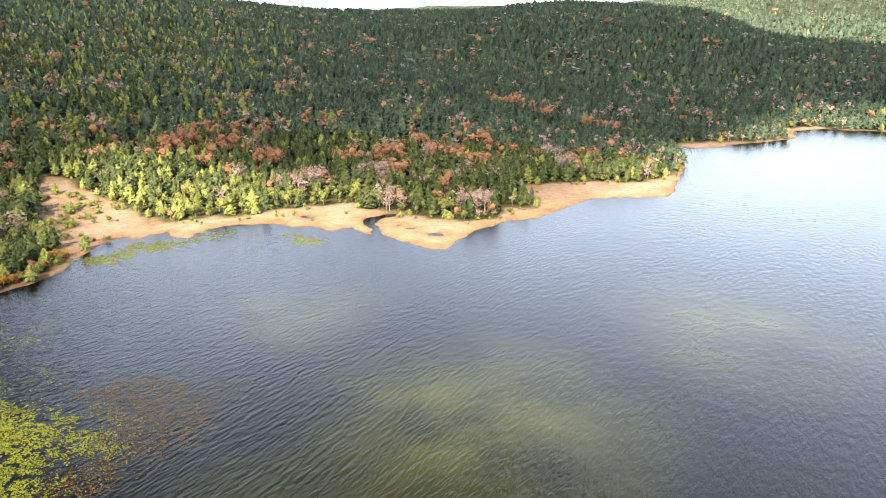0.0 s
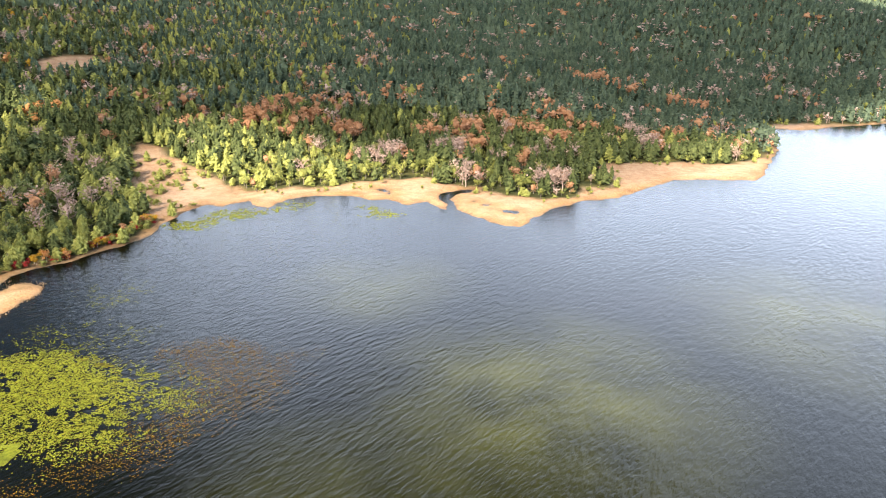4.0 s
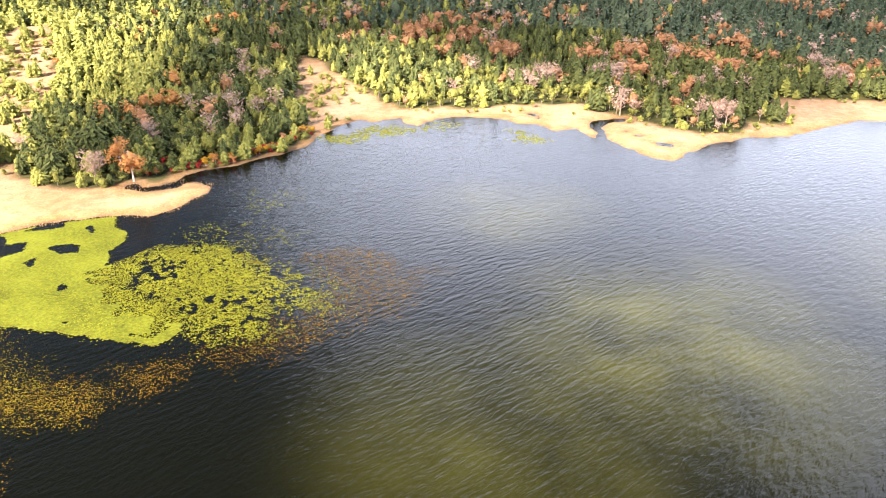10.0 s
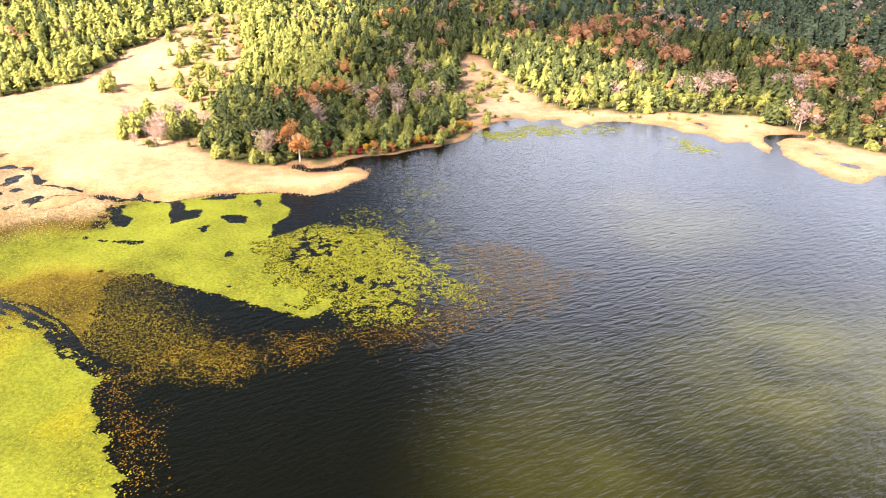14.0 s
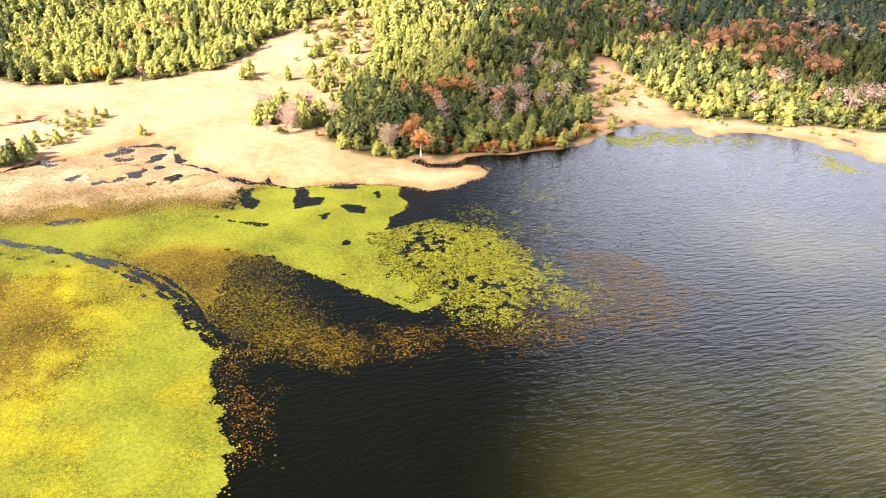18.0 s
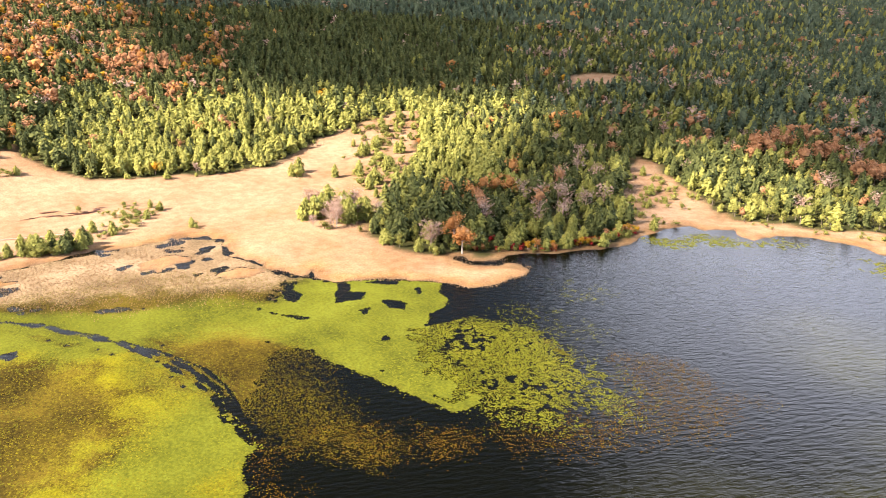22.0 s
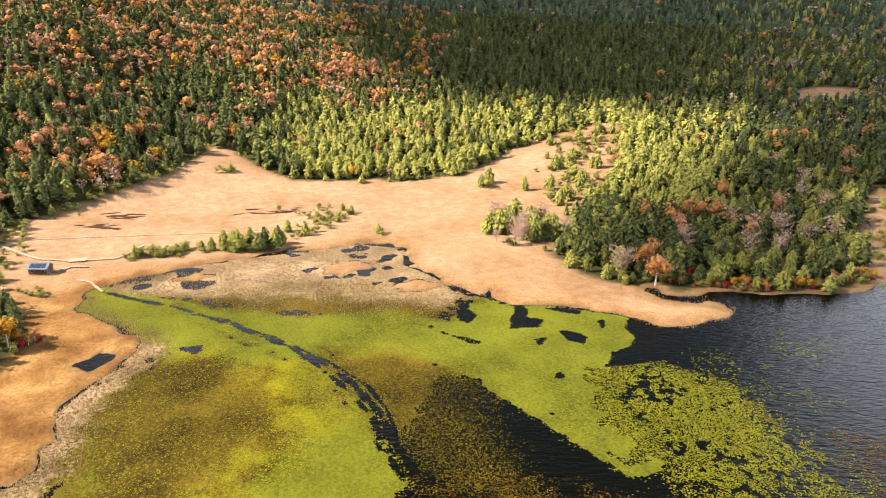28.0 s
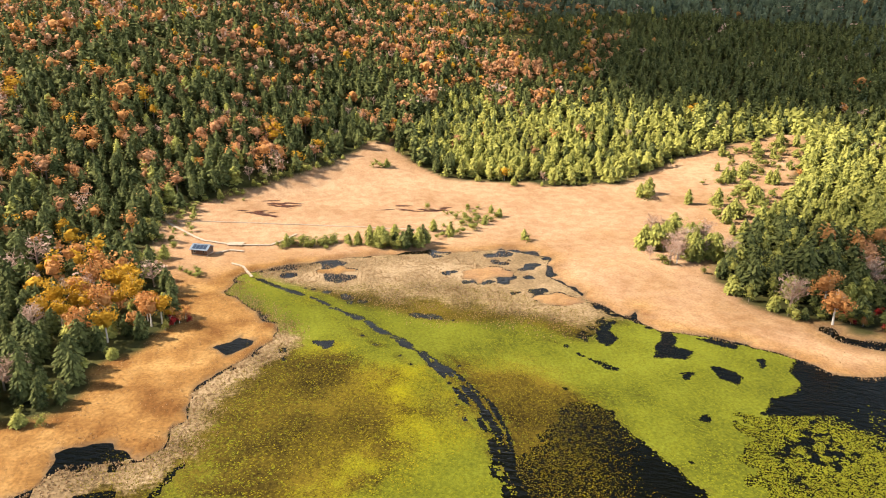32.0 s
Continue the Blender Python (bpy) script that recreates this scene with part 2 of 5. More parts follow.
    bu.inputs["Strength"].default_value, bu.inputs["Distance"].default_value = 0.5, 0.15
    l.new(speck, bu.inputs["Height"])
    l.new(bu.outputs["Normal"], b.inputs["Normal"])
    return m


M_MAT = mat_material()
M_PAD_OLIVE = material("olive_water_plants", (0.036, 0.027, 0.003), (0.145, 0.115, 0.009), 0.05, 0.8, 0.6, 0, 0.35, None, 0.08)
M_PAD_RUST = material("rusty_water_plants", (0.022, 0.010, 0.003), (0.125, 0.070, 0.008), 0.05, 0.85, 0.6, 0, 0.35, None, 0.03)

# ---------------------------------------------------------------- plan of shore and land
# TERRAIN BEGIN
SHORE_WEST = [(-130, -60), (-148, -27), (-155, -21), (-154, -10), (-153, -6), (-158, -1), (-165, -1), (-171, 2), (-179, 2), (-187, 8), (-192, 12), (-204, 22), (-211, 24), (-221, 20), (-235, 14), (-244, 9), (-251, 10), (-261, 14), (-266, 28), (-268, 42), (-270, 61), (-268, 77), (-266, 92), (-265, 112), (-252, 126), (-235, 117), (-224, 120), (-210, 122), (-200, 126), (-193, 128), (-185, 132), (-179, 140), (-170, 151), (-160, 158)]
SHORE_MID = [(-150, 161), (-146, 167), (-145, 176), (-145, 185), (-148, 191), (-152, 192), (-157, 190), (-157, 185), (-161, 180), (-167, 178), (-175, 178), (-174, 182), (-167, 182), (-163, 186), (-160, 191), (-164, 196), (-159, 203), (-152, 211), (-147, 221), (-142, 231), (-138, 240), (-138, 247), (-140, 258), (-138, 273), (-135, 285), (-127, 283), (-119, 293), (-111, 286), (-106, 286), (-103, 294), (-98, 305), (-81, 308), (-74, 311), (-68, 305), (-57, 306), (-48, 299), (-39, 305), (-33, 298), (-28, 293), (-30, 303), (-35, 314)]
SHORE_EAST = [(-33, 323), (-20, 331), (-19, 328), (-28, 319), (-28, 311), (-24, 297), (-17, 288), (-5, 278), (5, 276), (9, 287), (20, 306), (34, 320), (49, 327), (65, 346), (84, 368), (100, 371), (116, 373), (128, 375), (137, 395), (152, 432), (162, 454), (184, 532), (203, 531), (232, 551), (278, 574), (299, 588), (313, 626), (345, 643), (368, 638), (403, 632), (520, 640), (800, 560), (900, 200), (700, -200), (300, -330), (-20, -300), (-110, -160)]
LAKE = SHORE_WEST + SHORE_MID + SHORE_EAST
MEADOW_WEST = [(-165, -60), (-180, -27), (-183, -23), (-194, -23), (-204, -15), (-216, -8), (-223, -4), (-239, -6), (-264, -13), (-278, -19), (-302, -19), (-321, -19), (-333, -16), (-346, -9), (-353, 7), (-362, 26), (-374, 45), (-389, 64), (-412, 80), (-426, 94), (-426, 103), (-400, 101), (-385, 108), (-367, 119), (-358, 137), (-346, 163), (-338, 189), (-336, 206), (-354, 231), (-364, 251), (-366, 283), (-368, 306), (-368, 330), (-352, 326), (-329, 303), (-303, 278), (-272, 240), (-258, 218), (-242, 189), (-221, 176), (-196, 169), (-187, 173), (-178, 177), (-140, 190), (-100, 100), (-120, -60)]
MEADOW_MID = [(-142, 252), (-168, 285), (-190, 322), (-204, 345), (-212, 372), (-200, 368), (-190, 358), (-171, 348), (-160, 337), (-142, 325), (-130, 306), (-110, 280)]
MEADOW_EAST = [(-142, 325), (-124, 309), (-99, 319), (-80, 329), (-66, 340), (-44, 348), (-34, 340), (-22, 330), (-3, 324), (15, 316), (28, 326), (36, 342), (49, 343), (50, 361), (44, 393), (74, 404), (102, 411), (111, 404), (135, 416), (157, 448), (190, 430), (130, 330), (0, 250), (-110, 270)]
SANDS = [[(180, 545), (205, 556), (238, 562), (240, 540), (182, 522)], [(283, 592), (300, 606), (312, 640), (350, 658), (356, 640), (318, 618), (300, 582)]]
CLEARINGS = [(-343, 518, 24, 32)]
HILL_R = (0, 250, 350, 430, 550, 700, 900, 1200, 1600, 2500, 4800)
HILL = {
    -60: (0, 0, 0, 0, 2, 5, 10, 30, 60, 100, 100), -33: (0, 0, 0, 0, 0, 3, 12, 40, 45, 190, 330),
    -25: (0, 0, 0, 0, 1, 4, 14, 48, 55, 170, 300), -19: (0, 0, 0, 0, 2, 6, 20, 70, 100, 110, 230),
    -10: (0, 0, 0, 1, 4, 12, 30, 80, 112, 110, 160), 0: (0, 0, 0, 3, 10, 20, 34, 65, 88, 80, 150),
    8: (0, 0, 0, 4, 12, 24, 40, 72, 85, 80, 100), 17: (0, 0, 0, 4, 14, 28, 50, 85, 100, 90, 90),
    25: (0, 0, 0, 4, 16, 34, 62, 105, 140, 150, 150), 40: (0, 0, 0, 4, 18, 40, 80, 140, 180, 180, 180),
    55: (0, 0, 1, 4, 22, 50, 90, 150, 190, 180, 180), 70: (0, 0, 2, 5, 24, 54, 92, 150, 180, 170, 170),
    80: (0, 0, 2, 12, 42, 80, 120, 160, 180, 170, 170), 88: (0, 0, 3, 32, 76, 110, 130, 150, 150, 150, 150),
    97: (0, 0, 4, 32, 68, 92, 105, 115, 120, 120, 120), 106: (0, 0, 8, 28, 55, 72, 80, 84, 84, 84, 84),
    125: (0, 0, 10, 25, 45, 60, 70, 80, 80, 80, 80), 200: (0, 0, 0, 2, 5, 10, 20, 30, 40, 60, 60)}


def signed(poly, x, y):
    """Distance to a closed outline, positive inside."""
    p = np.array(poly, float)
    q = np.roll(p, -1, 0)
    best = np.full(x.shape, 1e18)
    inside = np.zeros(x.shape, bool)
    for (ax, ay), (bx, by) in zip(p, q):
        dx, dy = bx - ax, by - ay
        k = np.clip(((x - ax) * dx + (y - ay) * dy) / (dx * dx + dy * dy + 1e-9), 0, 1)
        best = np.minimum(best, (x - ax - k * dx) ** 2 + (y - ay - k * dy) ** 2)
        if ay != by:
            cross = (ay > y) != (by > y)
            inside ^= cross & (x < (bx - ax) * (y - ay) / (by - ay) + ax)
    return np.sqrt(best) * np.where(inside, 1, -1)


def lumps(x, y, size, seed):
    """Smooth noise from -1 to 1 with lumps of about that size."""
    v = np.zeros(np.shape(x))
    rng = np.random.RandomState(seed)
    for k in range(7):
        a, f = rng.uniform(0, 6.283), rng.uniform(0.6, 1.7) * 3.1416 / size
        v = v + np.sin((x * math.cos(a) + y * math.sin(a)) * f + rng.uniform(0, 6.283) + 1.3 * np.sin((y * math.cos(a) - x * math.sin(a)) * f * 0.7 + rng.uniform(0, 6.28)))
    return np.clip(v / 3.2, -1, 1)


def step(a, b, v):
    k = np.clip((v - a) / (b - a), 0, 1)
    return k * k * (3 - 2 * k)


def hills(x, y):
    az = np.degrees(np.arctan2(-x, y))
    az = np.where(az < -80, az + 360, az)
    r = np.hypot(x, y)
    keys = sorted(HILL)
    rows = np.array([np.interp(r, HILL_R, HILL[k]) for k in keys])
    az = np.clip(az, keys[0], keys[-1])
    i = np.clip(np.searchsorted(keys, az) - 1, 0, len(keys) - 2)
    ks = np.array(keys, float)
    k = (az - ks[i]) / (ks[i + 1] - ks[i])
    k = k * k * (3 - 2 * k) * 0.5 + k * 0.5
    take = np.arange(r.size)
    flat = rows.reshape(len(keys), -1)
    return (flat[i.ravel(), take] * (1 - k.ravel()) + flat[i.ravel() + 1, take] * k.ravel()).reshape(r.shape)


def blotch(x, y, size, seed):
    """Irregular blotches of about that size, from -1 to 1."""
    tab = np.random.RandomState(seed).uniform(-1, 1, (128, 128))
    out = 0
    for k, w in ((1.0, 0.65), (2.3, 0.35)):
        u, v = x / size * k + 37.7 * k, y / size * k + 11.3 * k
        i, j = np.floor(u).astype(int), np.floor(v).astype(int)
        a, c = u - i, v - j
        a, c = a * a * (3 - 2 * a), c * c * (3 - 2 * c)
        i0, i1, j0, j1 = i % 128, (i + 1) % 128, j % 128, (j + 1) % 128
        out = out + w * ((tab[i0, j0] * (1 - a) + tab[i1, j0] * a) * (1 - c) + (tab[i0, j1] * (1 - a) + tab[i1, j1] * a) * c)
    return out


PONDS = [[(-179, 1), (-184, 4), (-189, 9), (-185, 9), (-180, 6), (-175, 5)], [(-205, 6), (-209, 16), (-202, 16), (-198, 9)],
         [(-160, -24), (-163, -17), (-159, -10), (-152, -8), (-146, -12), (-148, -22)], [(-190, 12), (-200, 18), (-198, 22), (-188, 16)],
         [(-192, 126), (-200, 131), (-201, 133), (-192, 129)], [(-68, 323), (-59, 322), (-58, 316), (-61, 319)],
         [(-17, 309), (-8, 304), (-9, 302), (-16, 306)], [(-5, 299), (4, 297), (3, 294), (-4, 295)],
         [(-234, 117), (-227, 121), (-218, 123), (-212, 122), (-217, 120), (-224, 118), (-230, 115)],
         [(-269, 68), (-272, 84), (-266, 94), (-264, 78)], [(-267, 112), (-260, 124), (-244, 123), (-234, 121), (-234, 116), (-246, 117), (-256, 114)]]
BARS = [[(-247, 91), (-249, 102), (-243, 108), (-236, 105), (-234, 93), (-239, 89)], [(-218, 104), (-219, 115), (-210, 120), (-206, 112), (-211, 104)], [(-258, 40), (-261, 48), (-256, 54), (-252, 47)]]


def land(x, y):
    """Distance from the water's edge, positive on land, with an uneven outline."""
    d = -signed(LAKE, x, y) + 0.9 * lumps(x, y, 9, 3) + 0.5 * lumps(x, y, 4, 5)
    for p in PONDS:
        d = np.minimum(d, -signed(p, x, y) + 1.1 * lumps(x, y, 5, 6))
    for p in BARS:
        d = np.maximum(d, np.minimum(signed(p, x, y) + 1.6 * lumps(x, y, 6, 16), 1.5))
    bog = np.exp(-(((x + 243) / 26) ** 2 + ((y - 110) / 20) ** 2)) + 0.5 * np.exp(-(((x + 266) / 10) ** 2 + ((y - 60) / 45) ** 2)) + 0.5 * np.exp(-(((x + 240) / 16) ** 2 + ((y - 10) / 14) ** 2))
    return d + bog * (2.0 * blotch(x, y, 12, 14) + 1.0 * blotch(x, y, 4, 15))


def height(x, y):
    x, y = np.asarray(x, float), np.asarray(y, float)
    d = land(x, y)
    shore = np.clip(d * 0.16, -1.6, 0.45)
    dd = np.clip(d, 0, 260)
    up = hills(x, y) * step(15, 110, d)
    rough = (lumps(x, y, 60, 8) * 0.012 + lumps(x, y, 170, 9) * 0.02) * np.clip(up, 0, 150) + 0.10 * lumps(x, y, 7, 11) * step(2, 12, d)
    return shore + 0.00020 * dd ** 2 * step(10, 60, d) * np.where(up > 12, 0.4, 1) + up + rough
# TERRAIN END


def meadow(x, y):
    """1 on open ground, 0 in the woods."""
    v = np.maximum(np.maximum(signed(MEADOW_WEST, x, y), signed(MEADOW_MID, x, y)), signed(MEADOW_EAST, x, y))
    for p in SANDS:
        v = np.maximum(v, signed(p, x, y))
    v = v + 2.5 * lumps(x, y, 14, 21)
    for cx, cy, a, b in CLEARINGS:
        v = np.maximum(v, (1 - np.hypot((x - cx) / a, (y - cy) / b)) * a)
    return v


def mesh_object(name, verts, faces, mats, smooth=False, index=None):
    """One mesh object from arrays; faces all have the same number of corners."""
    me = bpy.data.meshes.new(name)
    v, f = np.asarray(verts, np.float32), np.asarray(faces, np.int32)
    me.vertices.add(len(v))
    me.vertices.foreach_set("co", v.ravel())
    k = f.shape[1]
    me.loops.add(f.size)
    me.loops.foreach_set("vertex_index", f.ravel())
    me.polygons.add(len(f))
    me.polygons.foreach_set("loop_start", np.arange(0, f.size, k, dtype=np.int32))
    if index is not None:
        me.polygons.foreach_set("material_index", np.asarray(index, np.int32))
    me.polygons.foreach_set("use_smooth", np.full(len(f), smooth))
    me.update(calc_edges=True)
    for m in mats:
        me.materials.append(m)
    return new(name, me)


# ---------------------------------------------------------------- ground, one sheet to the horizon
def ground_material():
    m = bpy.data.materials.new("meadow_and_forest_floor")
    m.use_nodes = True
    n, l = m.node_tree.nodes, m.node_tree.links
    b = n["Principled BSDF"]
    b.inputs["Roughness"].default_value = 0.95
    b.inputs["Specular IOR Level"].default_value = 0.1
    g = n.new("ShaderNodeNewGeometry")

    def ramp(scale, detail, stops):
        t = n.new("ShaderNodeTexNoise")
        t.inputs["Scale"].default_value, t.inputs["Detail"].default_value = scale, detail
        l.new(g.outputs["Position"], t.inputs["Vector"])
        r = n.new("ShaderNodeValToRGB")
        for e in range(len(stops) - 2):
            r.color_ramp.elements.new(0.5)
        for e, (p, c) in zip(r.color_ramp.elements, stops):
            e.position, e.color = p, (*c, 1)
        l.new(t.outputs["Fac"], r.inputs["Fac"])
        return r.outputs["Color"], t

    def mix(fac, a, c, kind="MIX"):
        x = n.new("ShaderNodeMix")
        x.data_type, x.blend_type = "RGBA", kind
        if isinstance(fac, float):
            x.inputs[0].default_value = fac
        else:
            l.new(fac, x.inputs[0])
        l.new(a, x.inputs[6])
        l.new(c, x.inputs[7])
        return x.outputs[2]

    grass, _ = ramp(0.035, 6, [(0.32, (0.25, 0.145, 0.080)), (0.5, (0.36, 0.225, 0.14)), (0.68, (0.43, 0.295, 0.19))])
    fine, tf = ramp(1.4, 5, [(0.32, (0.52, 0.48, 0.45)), (0.68, (1.15, 1.15, 1.15))])
    grass = mix(0.75, grass, fine, "MULTIPLY")
    tuft, _ = ramp(0.25, 4, [(0.4, (0.32, 0.185, 0.098)), (0.62, (0.46, 0.315, 0.19))])
    grass = mix(0.4, grass, tuft)
    floor_, _ = ramp(0.12, 5, [(0.35, (0.025, 0.030, 0.010)), (0.55, (0.055, 0.055, 0.018)), (0.72, (0.11, 0.095, 0.03))])
    mud, _ = ramp(0.3, 5, [(0.35, (0.05, 0.036, 0.022)), (0.65, (0.17, 0.115, 0.07))])
    at, aw, ar = (n.new("ShaderNodeAttribute") for _ in range(3))
    at.attribute_name, aw.attribute_name, ar.attribute_name = "open", "wet", "sedge"
    sedge, _ = ramp(0.09, 7, [(0.34, (0.155, 0.070, 0.020)), (0.5, (0.26, 0.138, 0.045)), (0.66, (0.36, 0.215, 0.082))])
    sedge = mix(0.7, sedge, fine, "MULTIPLY")
    grass = mix(ar.outputs["Fac"], grass, sedge)
    col = mix(at.outputs["Fac"], floor_, grass)
    col = mix(aw.outputs["Fac"], col, mud)
    l.new(col, b.inputs["Base Color"])
    bu = n.new("ShaderNodeBump")
    bu.inputs["Strength"].default_value, bu.inputs["Distance"].default_value = 0.6, 0.3
    l.new(tf.outputs["Fac"], bu.inputs["Height"])
    l.new(bu.outputs["Normal"], b.inputs["Normal"])
    return m


def build_ground():
    az = np.concatenate([np.arange(-42, 118, 0.4), np.arange(118, 318, 5.0)])
    rings = np.concatenate([np.arange(20, 100, 20), np.arange(100, 560, 2.6), np.arange(560, 900, 12), np.arange(900, 1700, 40), [1800, 2000, 2300, 2700, 3200, 4000, 4800]])
    A, R = np.meshgrid(np.radians(az), rings, indexing="ij")
    x, y = -np.sin(A) * R, np.cos(A) * R
    z = height(x, y)
    n, k = A.shape
    i = np.arange(n)[:, None] * k
    j = np.roll(np.arange(n), -1)[:, None] * k
    c = np.arange(k - 1)[None]
    quads = np.stack([i + c, i + c + 1, j + c + 1, j + c], -1).reshape(-1, 4)[:, ::-1]
    ob = mesh_object("ground", np.stack([x, y, z], -1).reshape(-1, 3), quads, [ground_material()], True)
    d = land(x, y)
    op = step(-2, 3, meadow(x, y))
    wet = 1 - step(-0.2, 0.9, d)
    op = np.maximum(op, 0.8 * (1 - step(2.5, 6, d)))
    sedge = np.clip(step(80, 10, y) * step(-300, -240, x) + 0.3 * step(0.0, 0.7, blotch(x, y, 40, 17)) + 0.5 * (1 - step(2, 9, d)), 0, 1)
    for name, val in (("open", op), ("wet", wet), ("sedge", sedge)):
        a = ob.data.attributes.new(name, "FLOAT", "POINT")
        a.data.foreach_set("value", np.ascontiguousarray(val.ravel(), np.float32))
    return tagged(ob, "tan marsh meadow and wooded hills round a lake", "ground", kind="structure")


build_ground()


# ---------------------------------------------------------------- water
def water_material():
    m = bpy.data.materials.new("lake_water")
    m.use_nodes = True
    n, l = m.node_tree.nodes, m.node_tree.links
    b = n["Principled BSDF"]
    b.inputs["Roughness"].default_value = 0.12
    b.inputs["IOR"].default_value = 1.33
    b.inputs["Specular IOR Level"].default_value = 0.15
    g = n.new("ShaderNodeNewGeometry")
    t = n.new("ShaderNodeTexNoise")
    t.inputs["Scale"].default_value, t.inputs["Detail"].default_value = 0.03, 5
    l.new(g.outputs["Position"], t.inputs["Vector"])
    bed = None
    for cx, cy, size, much in ((14, 147, 60, 0.40), (-17, 99, 52, 0.22), (-42, 208, 40, 0.25), (95, 200, 60, 0.3)):
        dist = n.new("ShaderNodeVectorMath")
        dist.operation = "DISTANCE"
        dist.inputs[1].default_value = (cx, cy, 0)
        l.new(g.outputs["Position"], dist.inputs[0])
        fall = n.new("ShaderNodeMapRange")
        fall.interpolation_type = "SMOOTHSTEP"
        fall.inputs[1].default_value, fall.inputs[2].default_value = size, 0
        fall.inputs[3].default_value, fall.inputs[4].default_value = 0, much
        l.new(dist.outputs["Value"], fall.inputs[0])
        if bed is None:
            bed = fall.outputs[0]
        else:
            mx = n.new("ShaderNodeMath")
            mx.operation = "MAXIMUM"
            l.new(bed, mx.inputs[0])
            l.new(fall.outputs[0], mx.inputs[1])
            bed = mx.outputs[0]
    both = n.new("ShaderNodeMath")
    both.operation = "MULTIPLY"
    l.new(bed, both.inputs[0])
    cloudy = n.new("ShaderNodeMapRange")
    cloudy.inputs[1].default_value, cloudy.inputs[2].default_value, cloudy.inputs[3].default_value = 0.32, 0.62, 0.15
    l.new(t.outputs["Fac"], cloudy.inputs[0])
    l.new(cloudy.outputs[0], both.inputs[1])
    r = n.new("ShaderNodeValToRGB")
    r.color_ramp.elements[0].position, r.color_ramp.elements[0].color = 0.0, (0.0016, 0.0020, 0.0010, 1)
    r.color_ramp.elements[1].position, r.color_ramp.elements[1].color = 0.60, (0.070, 0.070, 0.014, 1)
    l.new(both.outputs[0], r.inputs["Fac"])
    l.new(r.outputs["Color"], b.inputs["Base Color"])
    turn, mp = n.new("ShaderNodeMapping"), n.new("ShaderNodeMapping")
    turn.inputs["Rotation"].default_value = (0, 0, radians(30))
    mp.inputs["Scale"].default_value = (1.0, 0.28, 1.0)
    l.new(g.outputs["Position"], turn.inputs["Vector"])
    l.new(turn.outputs["Vector"], mp.inputs["Vector"])
    w1, w2 = n.new("ShaderNodeTexNoise"), n.new("ShaderNodeTexNoise")
    w1.inputs["Scale"].default_value, w2.inputs["Scale"].default_value = 0.9, 2.4
    w1.inputs["Detail"].default_value = w2.inputs["Detail"].default_value = 3
    l.new(mp.outputs["Vector"], w1.inputs["Vector"])
    l.new(mp.outputs["Vector"], w2.inputs["Vector"])
    ad = n.new("ShaderNodeMath")
    ad.operation = "MULTIPLY_ADD"
    ad.inputs[1].default_value = 0.35
    l.new(w2.outputs["Fac"], ad.inputs[0])
    l.new(w1.outputs["Fac"], ad.inputs[2])
    bu = n.new("ShaderNodeBump")
    bu.inputs["Strength"].default_value, bu.inputs["Distance"].default_value = 0.55, 0.44
    l.new(ad.outputs[0], bu.inputs["Height"])
    l.new(bu.outputs["Normal"], b.inputs["Normal"])
    return m


def build_water():
    a = np.radians(np.arange(0, 360, 7.5))
    v = np.concatenate([[[0, 0, 0]], np.stack([np.cos(a) * 1500, np.sin(a) * 1500 + 300, a * 0], -1)])
    k = len(a)
    f = [(0, 1 + i, 1 + (i + 1) % k) for i in range(k)]
    return tagged(mesh_object("water", v, f, [water_material()]), "dark lake water with small wind ripples", "water", kind="structure")


build_water()


# ---------------------------------------------------------------- tree shapes
def conifer_shape(rng, boughs, slim=0.29, fan=0.34, sides=5):
    """Ragged drooping boughs set all round a slender core, one unit high. Returns corners and triangles of the crown."""
    def reach(k):
        return slim * (0.12 + 0.98 * (1 - k ** 2.6) * (0.80 + 0.40 * k))
    v, f = [], []
    turn = rng.uniform(0, 6.28)
    for k in (0.06, 0.5):
        for i in range(sides):
            a = turn + i * 6.2832 / sides
            r = reach(k) * 0.62
            v.append((math.cos(a) * r, math.sin(a) * r, 0.10 + 0.90 * k))
    v.append((0, 0, 1.0))
    for i in range(sides):
        j = (i + 1) % sides
        f += [(i, j, sides + j), (i, sides + j, sides + i), (sides + i, sides + j, 2 * sides)]
    for i in range(boughs):
        k = ((i + rng.uniform(0, 1)) / boughs) ** 1.25
        a = i * 2.39996 + rng.uniform(-0.6, 0.6)
        r = reach(k) * rng.uniform(0.62, 1.16)
        z = 0.10 + 0.90 * k
        out = np.array((math.cos(a), math.sin(a), 0.0))
        side = np.array((-math.sin(a), math.cos(a), rng.uniform(-0.7, 0.7)))
        tip = out * r + np.array((0, 0, z - r * rng.uniform(0.05, 0.45)))
        root = out * r * rng.uniform(0.25, 0.6) + np.array((0, 0, min(1.0, z + rng.uniform(0.0, 0.07))))
        w = fan * slim * rng.uniform(0.7, 1.3) * (1.15 - 0.7 * k)
        mid_ = root * 0.45 + tip * 0.55
        b = len(v)
        v += [root, mid_ - side * w, tip, mid_ + side * w * rng.uniform(0.6, 1.1)]
        f += [(b, b + 1, b + 2), (b, b + 2, b + 3)]
    return np.array(v), np.array(f)


